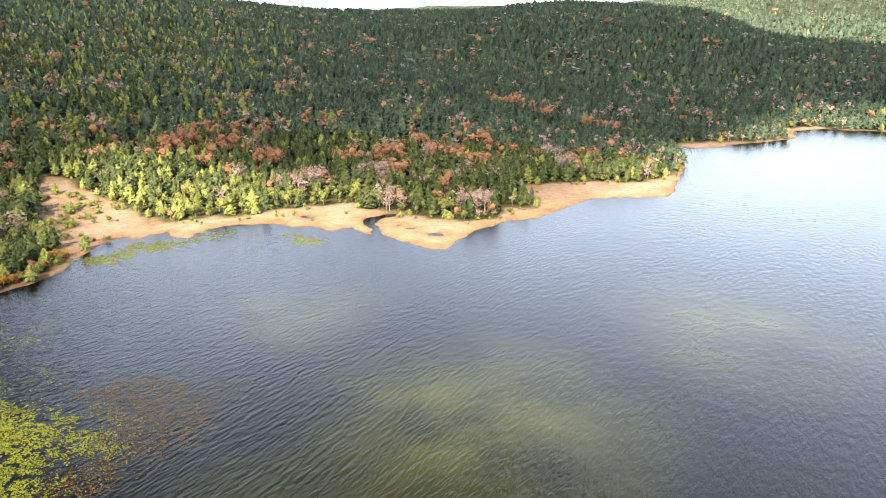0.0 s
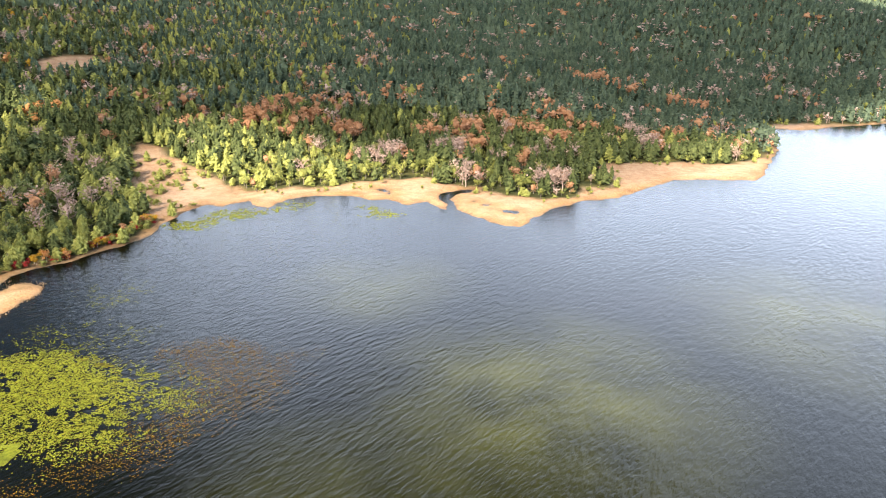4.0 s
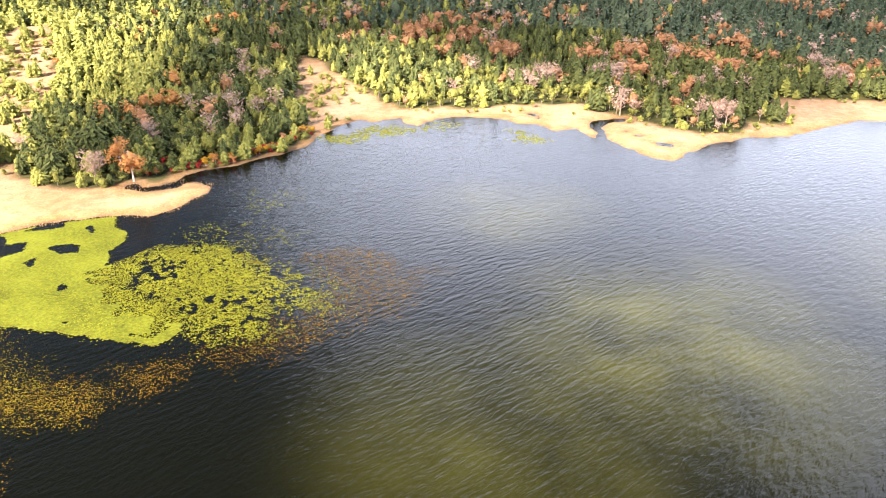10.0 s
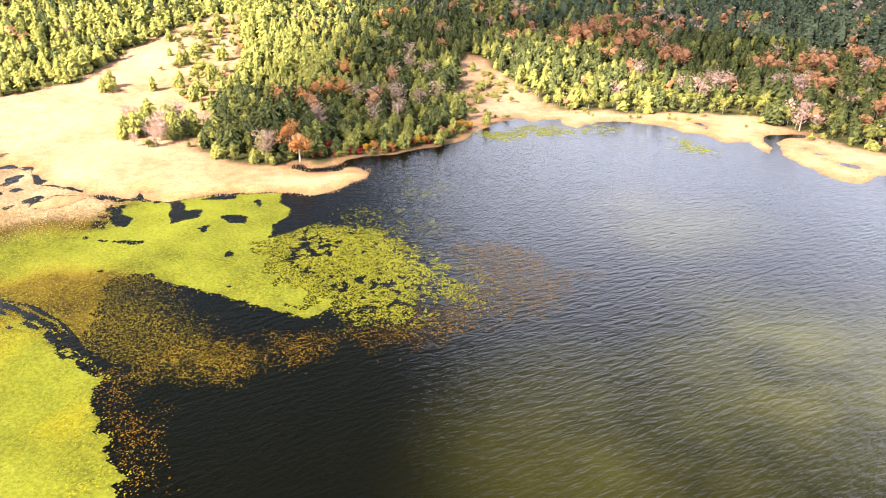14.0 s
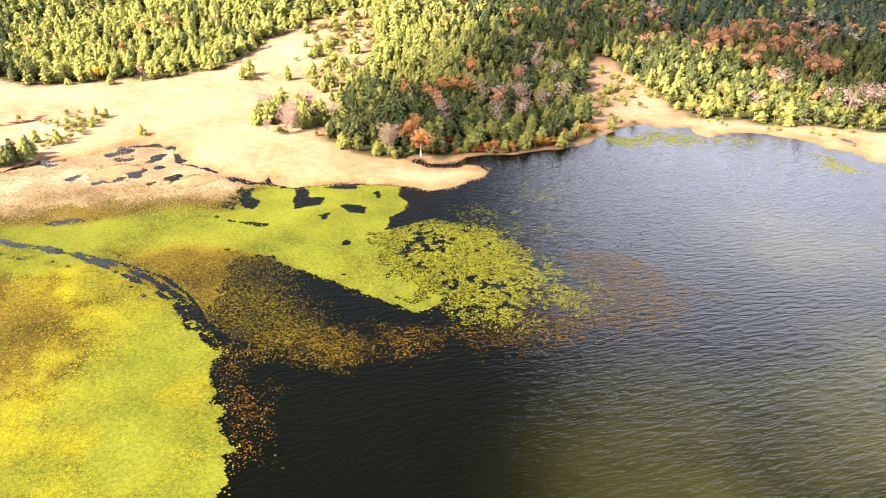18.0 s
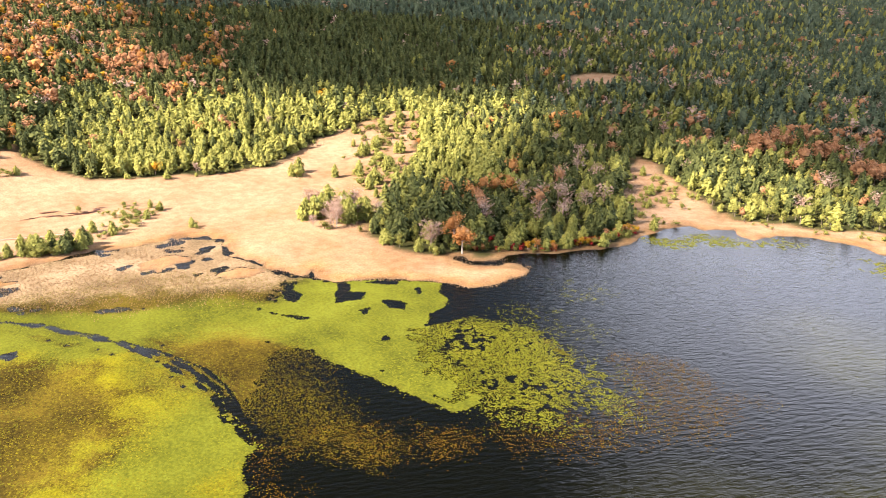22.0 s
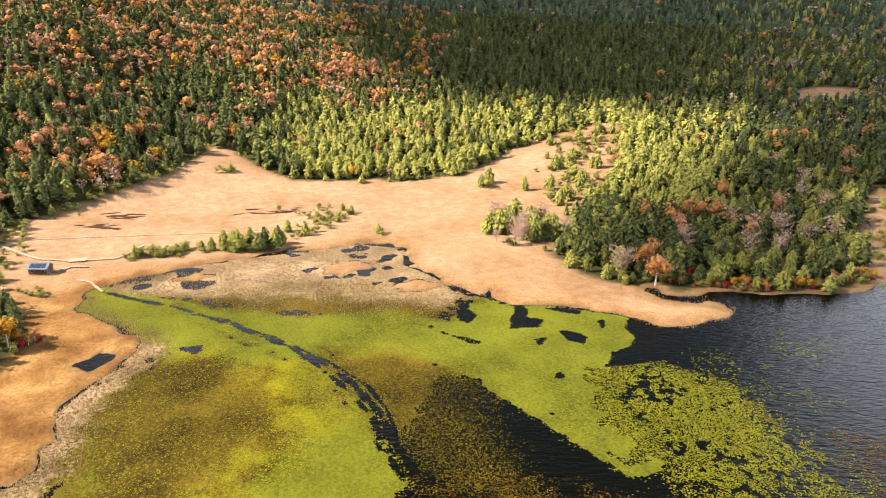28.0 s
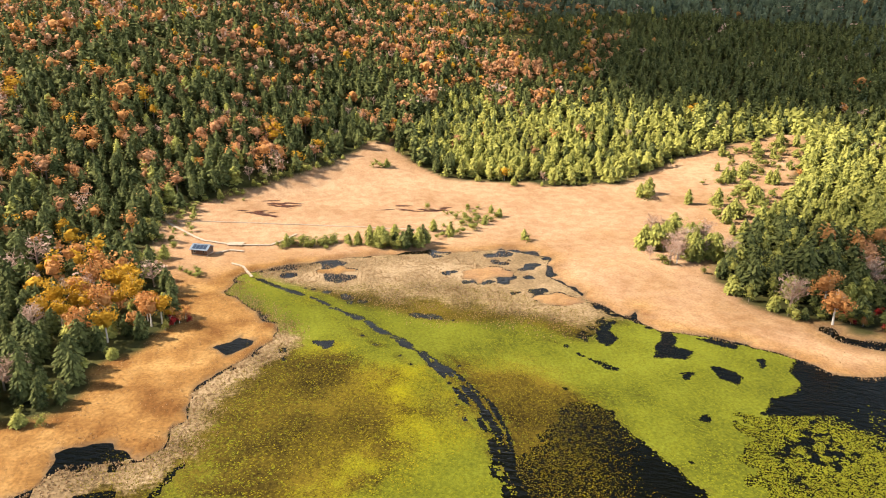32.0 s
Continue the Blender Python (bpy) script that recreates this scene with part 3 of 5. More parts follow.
def trunk_shape(rng, top, r0, sides=4, lean=0.02):
    v, f = [], []
    lx, ly = rng.uniform(-lean, lean, 2)
    for k, (z, r) in enumerate(((-0.04, r0 * 1.3), (top * 0.5, r0 * 0.7), (top, r0 * 0.12))):
        for i in range(sides):
            a = i * 6.2832 / sides
            v.append((lx * z + math.cos(a) * r, ly * z + math.sin(a) * r, z))
    for k in range(2):
        for i in range(sides):
            a, b = k * sides + i, k * sides + (i + 1) % sides
            f += [(a, b, b + sides), (a, b + sides, a + sides)]
    return np.array(v), np.array(f)


def limb(a, b, r, rng):
    """A tapered three-sided branch from a to b."""
    a, b = np.array(a), np.array(b)
    d = b - a
    u = np.cross(d, (0.3, 0.5, 0.8))
    u /= np.linalg.norm(u) + 1e-9
    w = np.cross(d, u)
    w /= np.linalg.norm(w) + 1e-9
    v = [a + r * (math.cos(q) * u + math.sin(q) * w) for q in (0, 2.1, 4.2)] + [b]
    return np.array(v), np.array([(0, 1, 3), (1, 2, 3), (2, 0, 3)])


def join(pieces):
    v, f, n = [], [], 0
    for a, b in pieces:
        v.append(a)
        f.append(b + n)
        n += len(a)
    return np.concatenate(v), np.concatenate(f)


def leaf_shape(rng, count, size, low=0.22, wide=0.30):
    """A crown of many small bent leaf clumps set in uneven lobes, one unit high."""
    lobes = [(rng.uniform(-0.17, 0.17), rng.uniform(-0.17, 0.17), rng.uniform(low + 0.08, 0.88), rng.uniform(0.09, 0.19)) for _ in range(9)]
    lobes.append((0, 0, (1 + low) / 2, wide * 0.75))
    v, f = [], []
    for i in range(count):
        cx, cy, cz, cr = lobes[rng.randint(len(lobes))]
        d = rng.normal(size=3)
        d /= np.linalg.norm(d)
        p = np.array((cx, cy, cz)) + d * cr * rng.uniform(0.6, 1.08) * np.array((1, 1, 0.9))
        u = np.cross(d, rng.normal(size=3))
        u /= np.linalg.norm(u)
        w = np.cross(d, u)
        s = size * rng.uniform(0.6, 1.3)
        b = len(v)
        v += [p - u * s, p - w * s * 0.7 - d * s * 0.3, p + u * s * rng.uniform(0.7, 1.2), p + w * s * 0.8 + d * s * 0.25]
        f += [(b, b + 1, b + 2), (b, b + 2, b + 3)]
    return np.array(v), np.array(f)


def core_shape(rng, c, r):
    """A lumpy closed body for the inside of a crown."""
    bm = bmesh.new()
    bmesh.ops.create_icosphere(bm, subdivisions=1, radius=1)
    v = np.array([tuple(q.co) for q in bm.verts])
    f = np.array([[q.index for q in t.verts] for t in bm.faces])
    bm.free()
    return v * rng.uniform(0.75, 1.2, (len(v), 1)) * np.array(r) + np.array(c), f


def crown_shape(rng, count, size, low=0.22, wide=0.30):
    h = (1 - low) / 2
    return join([core_shape(rng, (rng.uniform(-0.03, 0.03), rng.uniform(-0.03, 0.03), low + h * 0.95), (wide * 0.45, wide * 0.45, h * 0.52)), leaf_shape(rng, count, size, low, wide)])


def limbs_shape(rng, count, low=0.25, wide=0.24, r=0.011, twigs=0):
    pieces = [trunk_shape(rng, 0.86, 0.016, 4)]
    for i in range(count):
        z = rng.uniform(low, 0.72)
        a = rng.uniform(0, 6.28)
        q = wide * rng.uniform(0.6, 1.0) * (1.15 - 0.5 * z)
        e = (math.cos(a) * q, math.sin(a) * q, min(0.98, z + rng.uniform(0.13, 0.3)))
        pieces.append(limb((0, 0, z), e, r * (1.2 - z), rng))
        for t in range(twigs):
            k = rng.uniform(0.3, 0.95)
            s = np.array((0, 0, z)) * (1 - k) + np.array(e) * k
            g = s + np.array((rng.normal() * 0.075, rng.normal() * 0.075, rng.uniform(0.04, 0.13)))
            pieces.append(limb(s, g, r * 0.45, rng))
    return join(pieces)


def spread(shapes, x, y, z, size, wide, rng):
    """Copies of the shapes joined into one set of corners and triangles."""
    V, F, n = [], [], 0
    pick = rng.randint(len(shapes), size=len(x))
    for s, (v, f) in enumerate(shapes):
        k = np.where(pick == s)[0]
        if not len(k):
            continue
        a = rng.uniform(0, 6.28, len(k))
        c, si = np.cos(a)[:, None], np.sin(a)[:, None]
        w = (size[k] * wide[k])[:, None]
        px = (v[None, :, 0] * c - v[None, :, 1] * si) * w + x[k][:, None]
        py = (v[None, :, 0] * si + v[None, :, 1] * c) * w + y[k][:, None]
        pz = v[None, :, 2] * size[k][:, None] + z[k][:, None]
        V.append(np.stack([px, py, pz], -1).reshape(-1, 3))
        F.append((f[None] + (np.arange(len(k)) * len(v))[:, None, None] + n).reshape(-1, 3))
        n += len(k) * len(v)
    return np.concatenate(V), np.concatenate(F)


# ---------------------------------------------------------------- where the trees stand
def tree_field():
    """Places, sizes and kinds of all the trees."""
    rng = np.random.RandomState(4)
    sets = []
    for r0, r1, gap in ((150, 470, 5.5), (470, 820, 6.2), (820, 1300, 8.0), (1300, 1900, 12.0), (1900, 3600, 26.0)):
        g = np.arange(-r1, r1, gap)
        X, Y = np.meshgrid(g, g)
        x = (X + rng.uniform(-0.48, 0.48, X.shape) * gap).ravel()
        y = (Y + rng.uniform(-0.48, 0.48, Y.shape) * gap).ravel()
        r = np.hypot(x, y)
        az = np.degrees(np.arctan2(-x, y))
        keep = (r > r0) & (r <= r1) & (az > -36) & (az < 113)
        if r0 >= 1300:
            keep &= az < 30
        if r0 >= 820:
            keep &= az < 90
        if r0 >= 1900:
            keep &= az < 4
        x, y, r, az = x[keep], y[keep], r[keep], az[keep]
        d = land(x, y)
        keep = (d > 1.4) & (meadow(x, y) < 6 * rng.uniform(0, 1, len(x)) ** 3) & ~((x > -174) & (y > 165) & (y < 197) & (x < -135))
        sets.append((x[keep], y[keep], r[keep], az[keep], d[keep]))
    x, y, r, az, d = (np.concatenate(c) for c in zip(*sets))
    return x, y, r, az, d


TX, TY, TR, TA, TD = tree_field()
TZ = height(TX, TY)
rng = np.random.RandomState(12)
p = rng.uniform(0, 1, len(TX))
autumn = 0.08 + 0.20 * lumps(TX, TY, 55, 31) + 0.20 * lumps(TX, TY, 20, 32)
autumn += 0.24 * np.maximum(step(74, 84, TA) * step(300, 380, TR), 1.8 * step(54, 64, TA) * step(480, 560, TR) * (0.7 + 0.6 * lumps(TX, TY, 45, 36))) + 0.5 * step(88, 93, TA) * (1 - step(280, 320, TR))
autumn *= 1 - 0.6 * step(700, 1000, TR) * (TA < 70)
autumn *= 1 - 0.7 * step(1200, 1500, TR)
autumn += 0.08 * (1 - step(12, 18, TA)) * (1 - step(440, 600, TR)) * step(15, 40, TD)
autumn -= 0.3 * step(36, 44, TA) * (1 - step(72, 78, TA)) * step(300, 340, TR)
autumn += 0.6 * (np.hypot((TA - 69.2) / 1.8, (TR - 640) / 95) < 1)
autumn += 0.22 * step(58, 64, TA) * (1 - step(76, 82, TA)) * step(470, 540, TR) * (1 - step(900, 1000, TR))
autumn = np.where((TA > 88) & (TR < 310), 0.10, autumn)
autumn = np.clip(autumn, 0.015, 0.75)
q = rng.uniform(0, 1, len(TX)) + 0.25 * lumps(TX, TY, 30, 33)
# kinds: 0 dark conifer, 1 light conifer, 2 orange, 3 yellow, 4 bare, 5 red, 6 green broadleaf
# light conifers crowd the sunlit belt, so part of its brightness is colour
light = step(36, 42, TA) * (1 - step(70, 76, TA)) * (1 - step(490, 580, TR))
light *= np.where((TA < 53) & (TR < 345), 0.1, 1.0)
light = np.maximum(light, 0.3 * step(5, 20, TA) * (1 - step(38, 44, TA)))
kind = np.where(p < autumn, np.where(q < 0.36, 2, np.where(q < 0.50, 3, 4)), 0)
kind = np.where((kind == 2) & (TR > 560) & (TA < 60) & (q < 0.24), 4, kind)
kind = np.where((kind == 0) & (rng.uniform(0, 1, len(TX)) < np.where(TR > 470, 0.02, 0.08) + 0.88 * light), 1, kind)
kind = np.where((TD < 16) & (TD > 4) & (p > np.where(TA < 33, 0.96, 0.88)), 5, kind)
kind = np.where((TD < 30) & (p > 0.72) & (p < 0.86), 6, kind)
kind = np.where((kind < 2) & (TA < 24) & (TA > -2) & (TD < 70) & (TR < 480) & (rng.uniform(0, 1, len(TX)) < 0.34), 6, kind)
kind = np.where((kind == 4) & (TA > 60) & (TR > 300) & (q < 0.95), np.where(q < 0.62, 3, 2), kind)
kind = np.where((kind == 3) & (TA < 60) & (q < 0.46), 2, kind)
size = rng.uniform(8.2, 12.8, len(TX)) * np.where(kind == 0, 1.0, np.where(kind == 5, 0.35, np.where(kind == 6, np.where((TA < 24) & (TD > 12), 0.85, 0.6), np.where(kind == 1, 0.85, 0.95))))
size *= 0.9 + 0.2 * lumps(TX, TY, 40, 35)
size *= np.where((kind >= 2) & (kind <= 4), rng.uniform(0.72, 1.3, len(TX)), 1.0)
size *= np.where(TD < 12, 0.8, 1.0) * np.where(TR > 1300, 1.25, 1.0)
wide = rng.uniform(0.9, 1.35, len(TX)) * np.where(kind >= 2, 1.3, 1.0) * np.where(TR > 820, 1.35, 1.0)

# the autumn trees of the wooded point, and groups of them along the far shore
on_point = (TX > -300) & (TX < -138) & (TY > 160) & (TY < 345) & (TA < 53)
kind = np.where(on_point & (kind >= 2) & (kind <= 4), 0, kind)
leafy = on_point & (kind == 0) & (rng.uniform(0, 1, len(TX)) < 0.30)
kind[leafy], size[leafy] = 6, size[leafy] * 0.85
for k, spots in ((2, [(-218, 254), (-216, 231), (-235, 283), (-187, 189), (-177, 185), (-224, 229), (-223, 248), (-214, 262)]), (7, [(-202, 221), (-206, 228), (-208, 285), (-190, 250)]),
                 (4, [(-194, 268), (-178, 233), (-214, 317), (-176, 280), (-212, 295), (-197, 255), (-199, 311), (-189, 216), (-184, 177), (-177, 264), (-206, 258), (-188, 262), (-172, 246), (-226, 336)]), (3, [(-155, 222), (-146, 243), (-160, 208)])):
    for px, py in spots:
        i = np.argmin(np.hypot(TX - px, TY - py))
        size[np.hypot(TX - px, TY - py) < 5.5] *= 0.72 if k != 3 else 1.0
        kind[i], size[i], wide[i] = k, 13.5 if k in (2, 7) else 13.0 if k == 4 else 4.0, 1.35
# the golden birches at the wood's edge beside the hut
for px, py, pr in ((-237, -26, 10), (-225, -16, 8), (-266, -40, 9), (-247, -20, 8), (-256, -29, 9), (-282, -34, 8), (-296, -51, 9), (-231, -34, 7), (-212, -24, 5)):
    w = (np.hypot(TX - px, TY - py) < pr) & (rng.uniform(0, 1, len(TX)) < 0.5)
    kind[w] = np.where(rng.uniform(0, 1, w.sum()) < 0.72, 3, 2)
    size[w], wide[w] = rng.uniform(9.0, 12.0, w.sum()), 1.35
size[(TA > 88) & (TR < 260) & (kind < 2)] *= 0.82
GROVES = [(-156, 435, 9, 2), (-130, 431, 10, 2), (-152, 456, 10, 2), (-102, 413, 9, 2), (-68, 373, 7, 4), (-30, 435, 9, 2), (-24, 400, 9, 2), (-2, 438, 11, 2), (-52, 418, 9, 2), (25, 420, 10, 2), (96, 452, 8, 2), (77, 424, 7, 4),
          (60, 636, 16, 2), (87, 608, 16, 2), (129, 577, 14, 2), (145, 565, 12, 2), (28, 476, 9, 2), (-131, 461, 9, 2), (-162, 422, 8, 2), (-13, 456, 9, 2), (-133, 424, 8, 2),
          (-37, 394, 7, 4), (-80, 368, 7, 4), (-42, 381, 6, 4), (74, 453, 8, 4), (32, 390, 6, 4), (18, 335, 7, 4), (24, 339, 5, 4), (-26, 337, 5, 4), (-110, 383, 7, 4)]
for gx_, gy_, gr, k in GROVES:
    w = (np.hypot(TX - gx_, TY - gy_) < gr) & (rng.uniform(0, 1, len(TX)) < 0.75) & (TD > 3)
    kind[w], size[w], wide[w] = k, rng.uniform(10.5, 13.0, w.sum()), 1.45
for gx_, gy_ in ((-101, 358), (-100, 328), (-84, 348), (-62, 351), (-127, 328), (-50, 352), (-71, 342)):
    w = (np.hypot(TX - gx_, TY - gy_) < 13) & (rng.uniform(0, 1, len(TX)) < 0.6) & (TD > 3)
    kind[w], size[w], wide[w] = 6, rng.uniform(5.5, 9.0, w.sum()), 1.3
w = np.hypot(TX + 555, TY - 221) < 26
kind[w] = np.where(rng.uniform(0, 1, w.sum()) < 0.8, 7, kind[w])
w = np.hypot((TX + 669) / 26, (TY - 266) / 40) < 1
kind[w], size[w], wide[w] = 6, 2.0, 3.0
kind = np.where(((kind == 2) | (kind == 3)) & (TA < 33) & (TD > 4), 7, kind)
kind = np.where((kind == 3) & (TA > 58) & (TR > 330) & (rng.uniform(0, 1, len(TX)) < 0.65), 7, kind)
kind = np.where((kind == 2) & (TA > 60) & (TR > 330) & (rng.uniform(0, 1, len(TX)) < 0.55), 7, kind)

# low shrubs and young trees soften the edge of the woods
TM = meadow(TX, TY)
w = (TM > -4) & (rng.uniform(0, 1, len(TX)) < np.where(TM > 0, 1.0, 0.45)) & (TR < 620)
kind[w] = np.where(rng.uniform(0, 1, w.sum()) < 0.65, 6, 1)
size[w], wide[w] = rng.uniform(2.2, 5.2, w.sum()), rng.uniform(1.3, 2.0, w.sum())

near = TR < 470
mid = (TR >= 470) & (TR < 820)
far = TR >= 820
# trees that stand as things of their own: the wooded point and the wood's edge beside the hut
near_point = (TX > -262) & (TX < -135) & (TY > 160) & (TY < 262)
near_hut = (TX > -285) & (TX < -165) & (TY < 20)
rank = np.where(near_point, TR - 40, np.where(near_hut, TR, 1e6))
single = np.zeros(len(TX), bool)
single[np.argsort(rank)[:300]] = True

S = np.random.RandomState(7)
CON = {0: [conifer_shape(S, 64, q, 0.32) for q in (0.24, 0.26, 0.28, 0.30, 0.32, 0.25, 0.34, 0.36)], 1: [conifer_shape(S, 22, 0.30, 0.55, 3) for _ in range(8)], 2: [conifer_shape(S, 4, 0.28, 0.8, 3) for _ in range(8)]}
LEAF = {0: [crown_shape(S, 150, 0.036) for _ in range(6)], 1: [crown_shape(S, 34, 0.066) for _ in range(5)], 2: [join([core_shape(S, (0, 0, 0.62), (0.16, 0.16, 0.24)), leaf_shape(S, 14, 0.10)]) for _ in range(5)]}
BARE = {0: [join([limbs_shape(S, 14, 0.25, 0.30, 0.012, 5), leaf_shape(S, 60, 0.038)]) for _ in range(5)], 1: [join([limbs_shape(S, 9, 0.25, 0.30, 0.02, 0), leaf_shape(S, 20, 0.07)]) for _ in range(4)], 2: [leaf_shape(S, 18, 0.085) for _ in range(4)]}
BUSHY = {0: [conifer_shape(S, 66, q, 0.33) for q in (0.27, 0.31, 0.34, 0.38)], 1: [conifer_shape(S, 24, 0.35, 0.55, 3) for _ in range(6)], 2: CON[2]}
STEM = {0: [trunk_shape(S, 0.8, 0.016) for _ in range(3)]}

LOOKS = {0: ("dark_conifer_wood", "dark green spruce and fir forest", M_CONIFER, CON),
         1: ("light_conifer_wood", "fresh green young conifer forest with sunlit brightness in its colour", M_CONIFER_LIGHT, BUSHY),
         2: ("orange_wood", "orange autumn birches among conifers", M_ORANGE, LEAF),
         3: ("yellow_wood", "golden yellow autumn trees among conifers", M_YELLOW, LEAF),
         4: ("bare_wood", "leafless pinkish-grey birches among conifers", M_TWIG, BARE),
         7: ("russet_wood", "dull orange-brown autumn trees among conifers", M_RUSSET, LEAF),
         5: ("red_shrubs", "low red autumn shrubs along the shore", M_RED, LEAF),
         6: ("green_shrubs", "green broadleaf shrubs along the wood's edge", M_GREEN, LEAF)}


def build_woods():
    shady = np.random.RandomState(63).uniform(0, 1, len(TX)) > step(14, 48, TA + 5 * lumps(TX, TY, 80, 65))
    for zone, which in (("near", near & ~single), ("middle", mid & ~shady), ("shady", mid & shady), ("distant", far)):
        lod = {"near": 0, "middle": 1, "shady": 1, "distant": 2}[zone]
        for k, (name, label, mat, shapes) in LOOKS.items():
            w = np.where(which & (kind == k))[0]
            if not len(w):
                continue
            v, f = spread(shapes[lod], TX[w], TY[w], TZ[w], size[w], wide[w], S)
            # cloud-shaded and distant dark conifers take the needles with haze painted in
            ob = mesh_object(name, v, f, [M_CONIFER_HAZY if k == 0 and zone in ("shady", "distant") else mat])
            tagged(ob, label, "forest", kind="stuff")
        w = np.where(which & (kind != 5))[0]
        if lod < 1:
            v, f = spread(STEM[0], TX[w], TY[w], TZ[w], size[w], wide[w], S)
            tagged(mesh_object("tree_trunks", v, f, [M_BARK]), "grey trunks of the forest trees", "forest", kind="stuff")


build_woods()


# ---------------------------------------------------------------- single trees
def part(name, shape, mat, parent, label=""):
    ob = mesh_object(name, shape[0], shape[1], [mat])
    ob.parent = parent
    if label:
        ob["label"] = label
    return ob


TREES = {0: ("conifer_tree", "dark green spruce with drooping ragged branches", "tree", M_CONIFER),
         1: ("young_conifer_tree", "fresh green young fir with ragged branches", "tree", M_CONIFER_LIGHT),
         2: ("orange_birch_tree", "birch with orange autumn leaves and thin trunk", "tree", M_ORANGE),
         3: ("yellow_birch_tree", "birch with golden yellow autumn leaves", "tree", M_YELLOW),
         4: ("bare_birch_tree", "leafless pale birch with fine pinkish twigs", "tree", M_TWIG),
         7: ("russet_birch_tree", "birch with dull orange-brown autumn leaves", "tree", M_RUSSET),
         5: ("red_shrub", "low shrub with deep red autumn leaves", "shrub", M_RED),
         6: ("green_shrub", "rounded green broadleaf shrub at the wood's edge", "shrub", M_GREEN)}


def make_tree(k, r):
    name, label, category, mat = TREES[k]
    top = tagged(new(name), label, category, "trees round the marsh")
    if k < 2:
        part("trunk", trunk_shape(r, 0.9, 0.017, 6), M_BARK, top)
        part("crown", conifer_shape(r, 260, r.uniform(0.25, 0.36) + (0.03 if k else 0), 0.19), mat, top)
    elif k == 4:
        part("trunk", limbs_shape(r, 6, 0.3, 0.2, 0.012, 0), M_BIRCH, top, "pale forked trunk")
        part("crown", join([limbs_shape(r, 34, 0.3, 0.32, 0.009, 11), leaf_shape(r, 130, 0.022)]), mat, top)
    else:
        low = 0.0 if k in (5, 6) else 0.22
        part("trunk", limbs_shape(r, 7, 0.3, 0.2, 0.012, 0), M_BIRCH if k in (2, 3, 7) else M_BARK, top)
        part("crown", crown_shape(r, 560, 0.027, low, 0.34 if k in (5, 6) else 0.30), mat, top)
    return top


def plant(k, x, y, z, s, w, pool, r, variants=6):
    """A tree of that kind at a place: the first few are new shapes, the rest copies of them."""
    made = pool.setdefault(k, [])
    m = Matrix.LocRotScale((x, y, z), Euler((0, 0, r.uniform(0, 6.28))), (s * w, s * w, s))
    if len(made) < variants:
        ob = make_tree(k, r)
        ob.matrix_basis = m
        made.append((ob, ob.scale.copy()))
        return ob
    ob, sc = made[r.randint(len(made))]
    return copy_thing(ob, m @ Matrix.Diagonal((1 / sc[0], 1 / sc[1], 1 / sc[2], 1)))


POOL = {}
TR_RNG = np.random.RandomState(77)
for i in np.where(single)[0]:
    plant(int(kind[i]), TX[i], TY[i], TZ[i], size[i], wide[i], POOL, TR_RNG)


# ---------------------------------------------------------------- bushes and small trees on the open marsh
def scatter_line(points, count, spreadw, r):
    out = []
    p = np.array(points, float)
    for _ in range(count):
        i = r.randint(len(p) - 1)
        k = r.uniform()
        c = p[i] * (1 - k) + p[i + 1] * k + r.normal(size=2) * spreadw
        out.append(c)
    return out


B = np.random.RandomState(31)
bushes = [(c, B.choice([1, 6, 6, 1]), B.uniform(2.0, 4.5)) for c in scatter_line([(-289, 31), (-284, 40), (-289, 48), (-284, 62)], 34, 2.2, B)]
bushes += [(c, B.choice([1, 1, 0, 6]), B.uniform(3.0, 6.5)) for c in scatter_line([(-282, 62), (-278, 70), (-277, 82)], 26, 2.2, B)]
bushes += [(c, B.choice([6, 1, 6]), B.uniform(1.8, 4.2)) for c in scatter_line([(-284, 93), (-296, 106), (-304, 124), (-320, 104)], 36, 4.5, B)]
bushes += [(c, B.choice([1, 6]), B.uniform(2.0, 3.8)) for c in scatter_line([(-273, 124), (-274, 127)], 3, 1.0, B)]
bushes += [(c, B.choice([1, 6, 1, 4]), B.uniform(3.5, 8.5)) for c in scatter_line([(-268, 184), (-250, 176), (-237, 168), (-238, 182), (-252, 190)], 44, 5.0, B)]
bushes += [(c, B.choice([1, 6, 6]), B.uniform(2.0, 6.5)) for c in scatter_line([(-275, 222), (-270, 236), (-305, 250), (-325, 268), (-340, 290), (-355, 312)], 120, 11.0, B)]
bushes += [(c, B.choice([1, 6]), B.uniform(3.0, 7.0)) for c in scatter_line([(-314, 202), (-318, 206)], 6, 3.0, B)]
bushes += [(c, B.choice([1, 6]), B.uniform(2.0, 4.0)) for c in scatter_line([(-382, 84), (-386, 92)], 7, 2.5, B)]
bushes += [(c, B.choice([1, 0, 6]), B.uniform(4.0, 8.0)) for c in scatter_line([(-410, 112), (-402, 120), (-414, 108)], 10, 5.0, B)]
bushes += [(c, B.choice([6, 1, 6]), B.uniform(1.5, 4.0)) for c in scatter_line([(-276, -14), (-310, -14), (-340, -8), (-355, 12), (-368, 34), (-390, 60)], 70, 3.5, B)]
bushes += [(c, B.choice([6, 1, 6, 1]), B.uniform(1.5, 4.5)) for c in scatter_line([(-150, 275), (-160, 300), (-185, 340), (-150, 318)], 70, 8.0, B)]
bushes += [(c, B.choice([6, 6, 6]), B.uniform(1.5, 3.2)) for c in scatter_line([(-120, 306), (-92, 316), (-66, 328), (-15, 320), (20, 316), (40, 332), (60, 398), (100, 400)], 40, 2.5, B)]
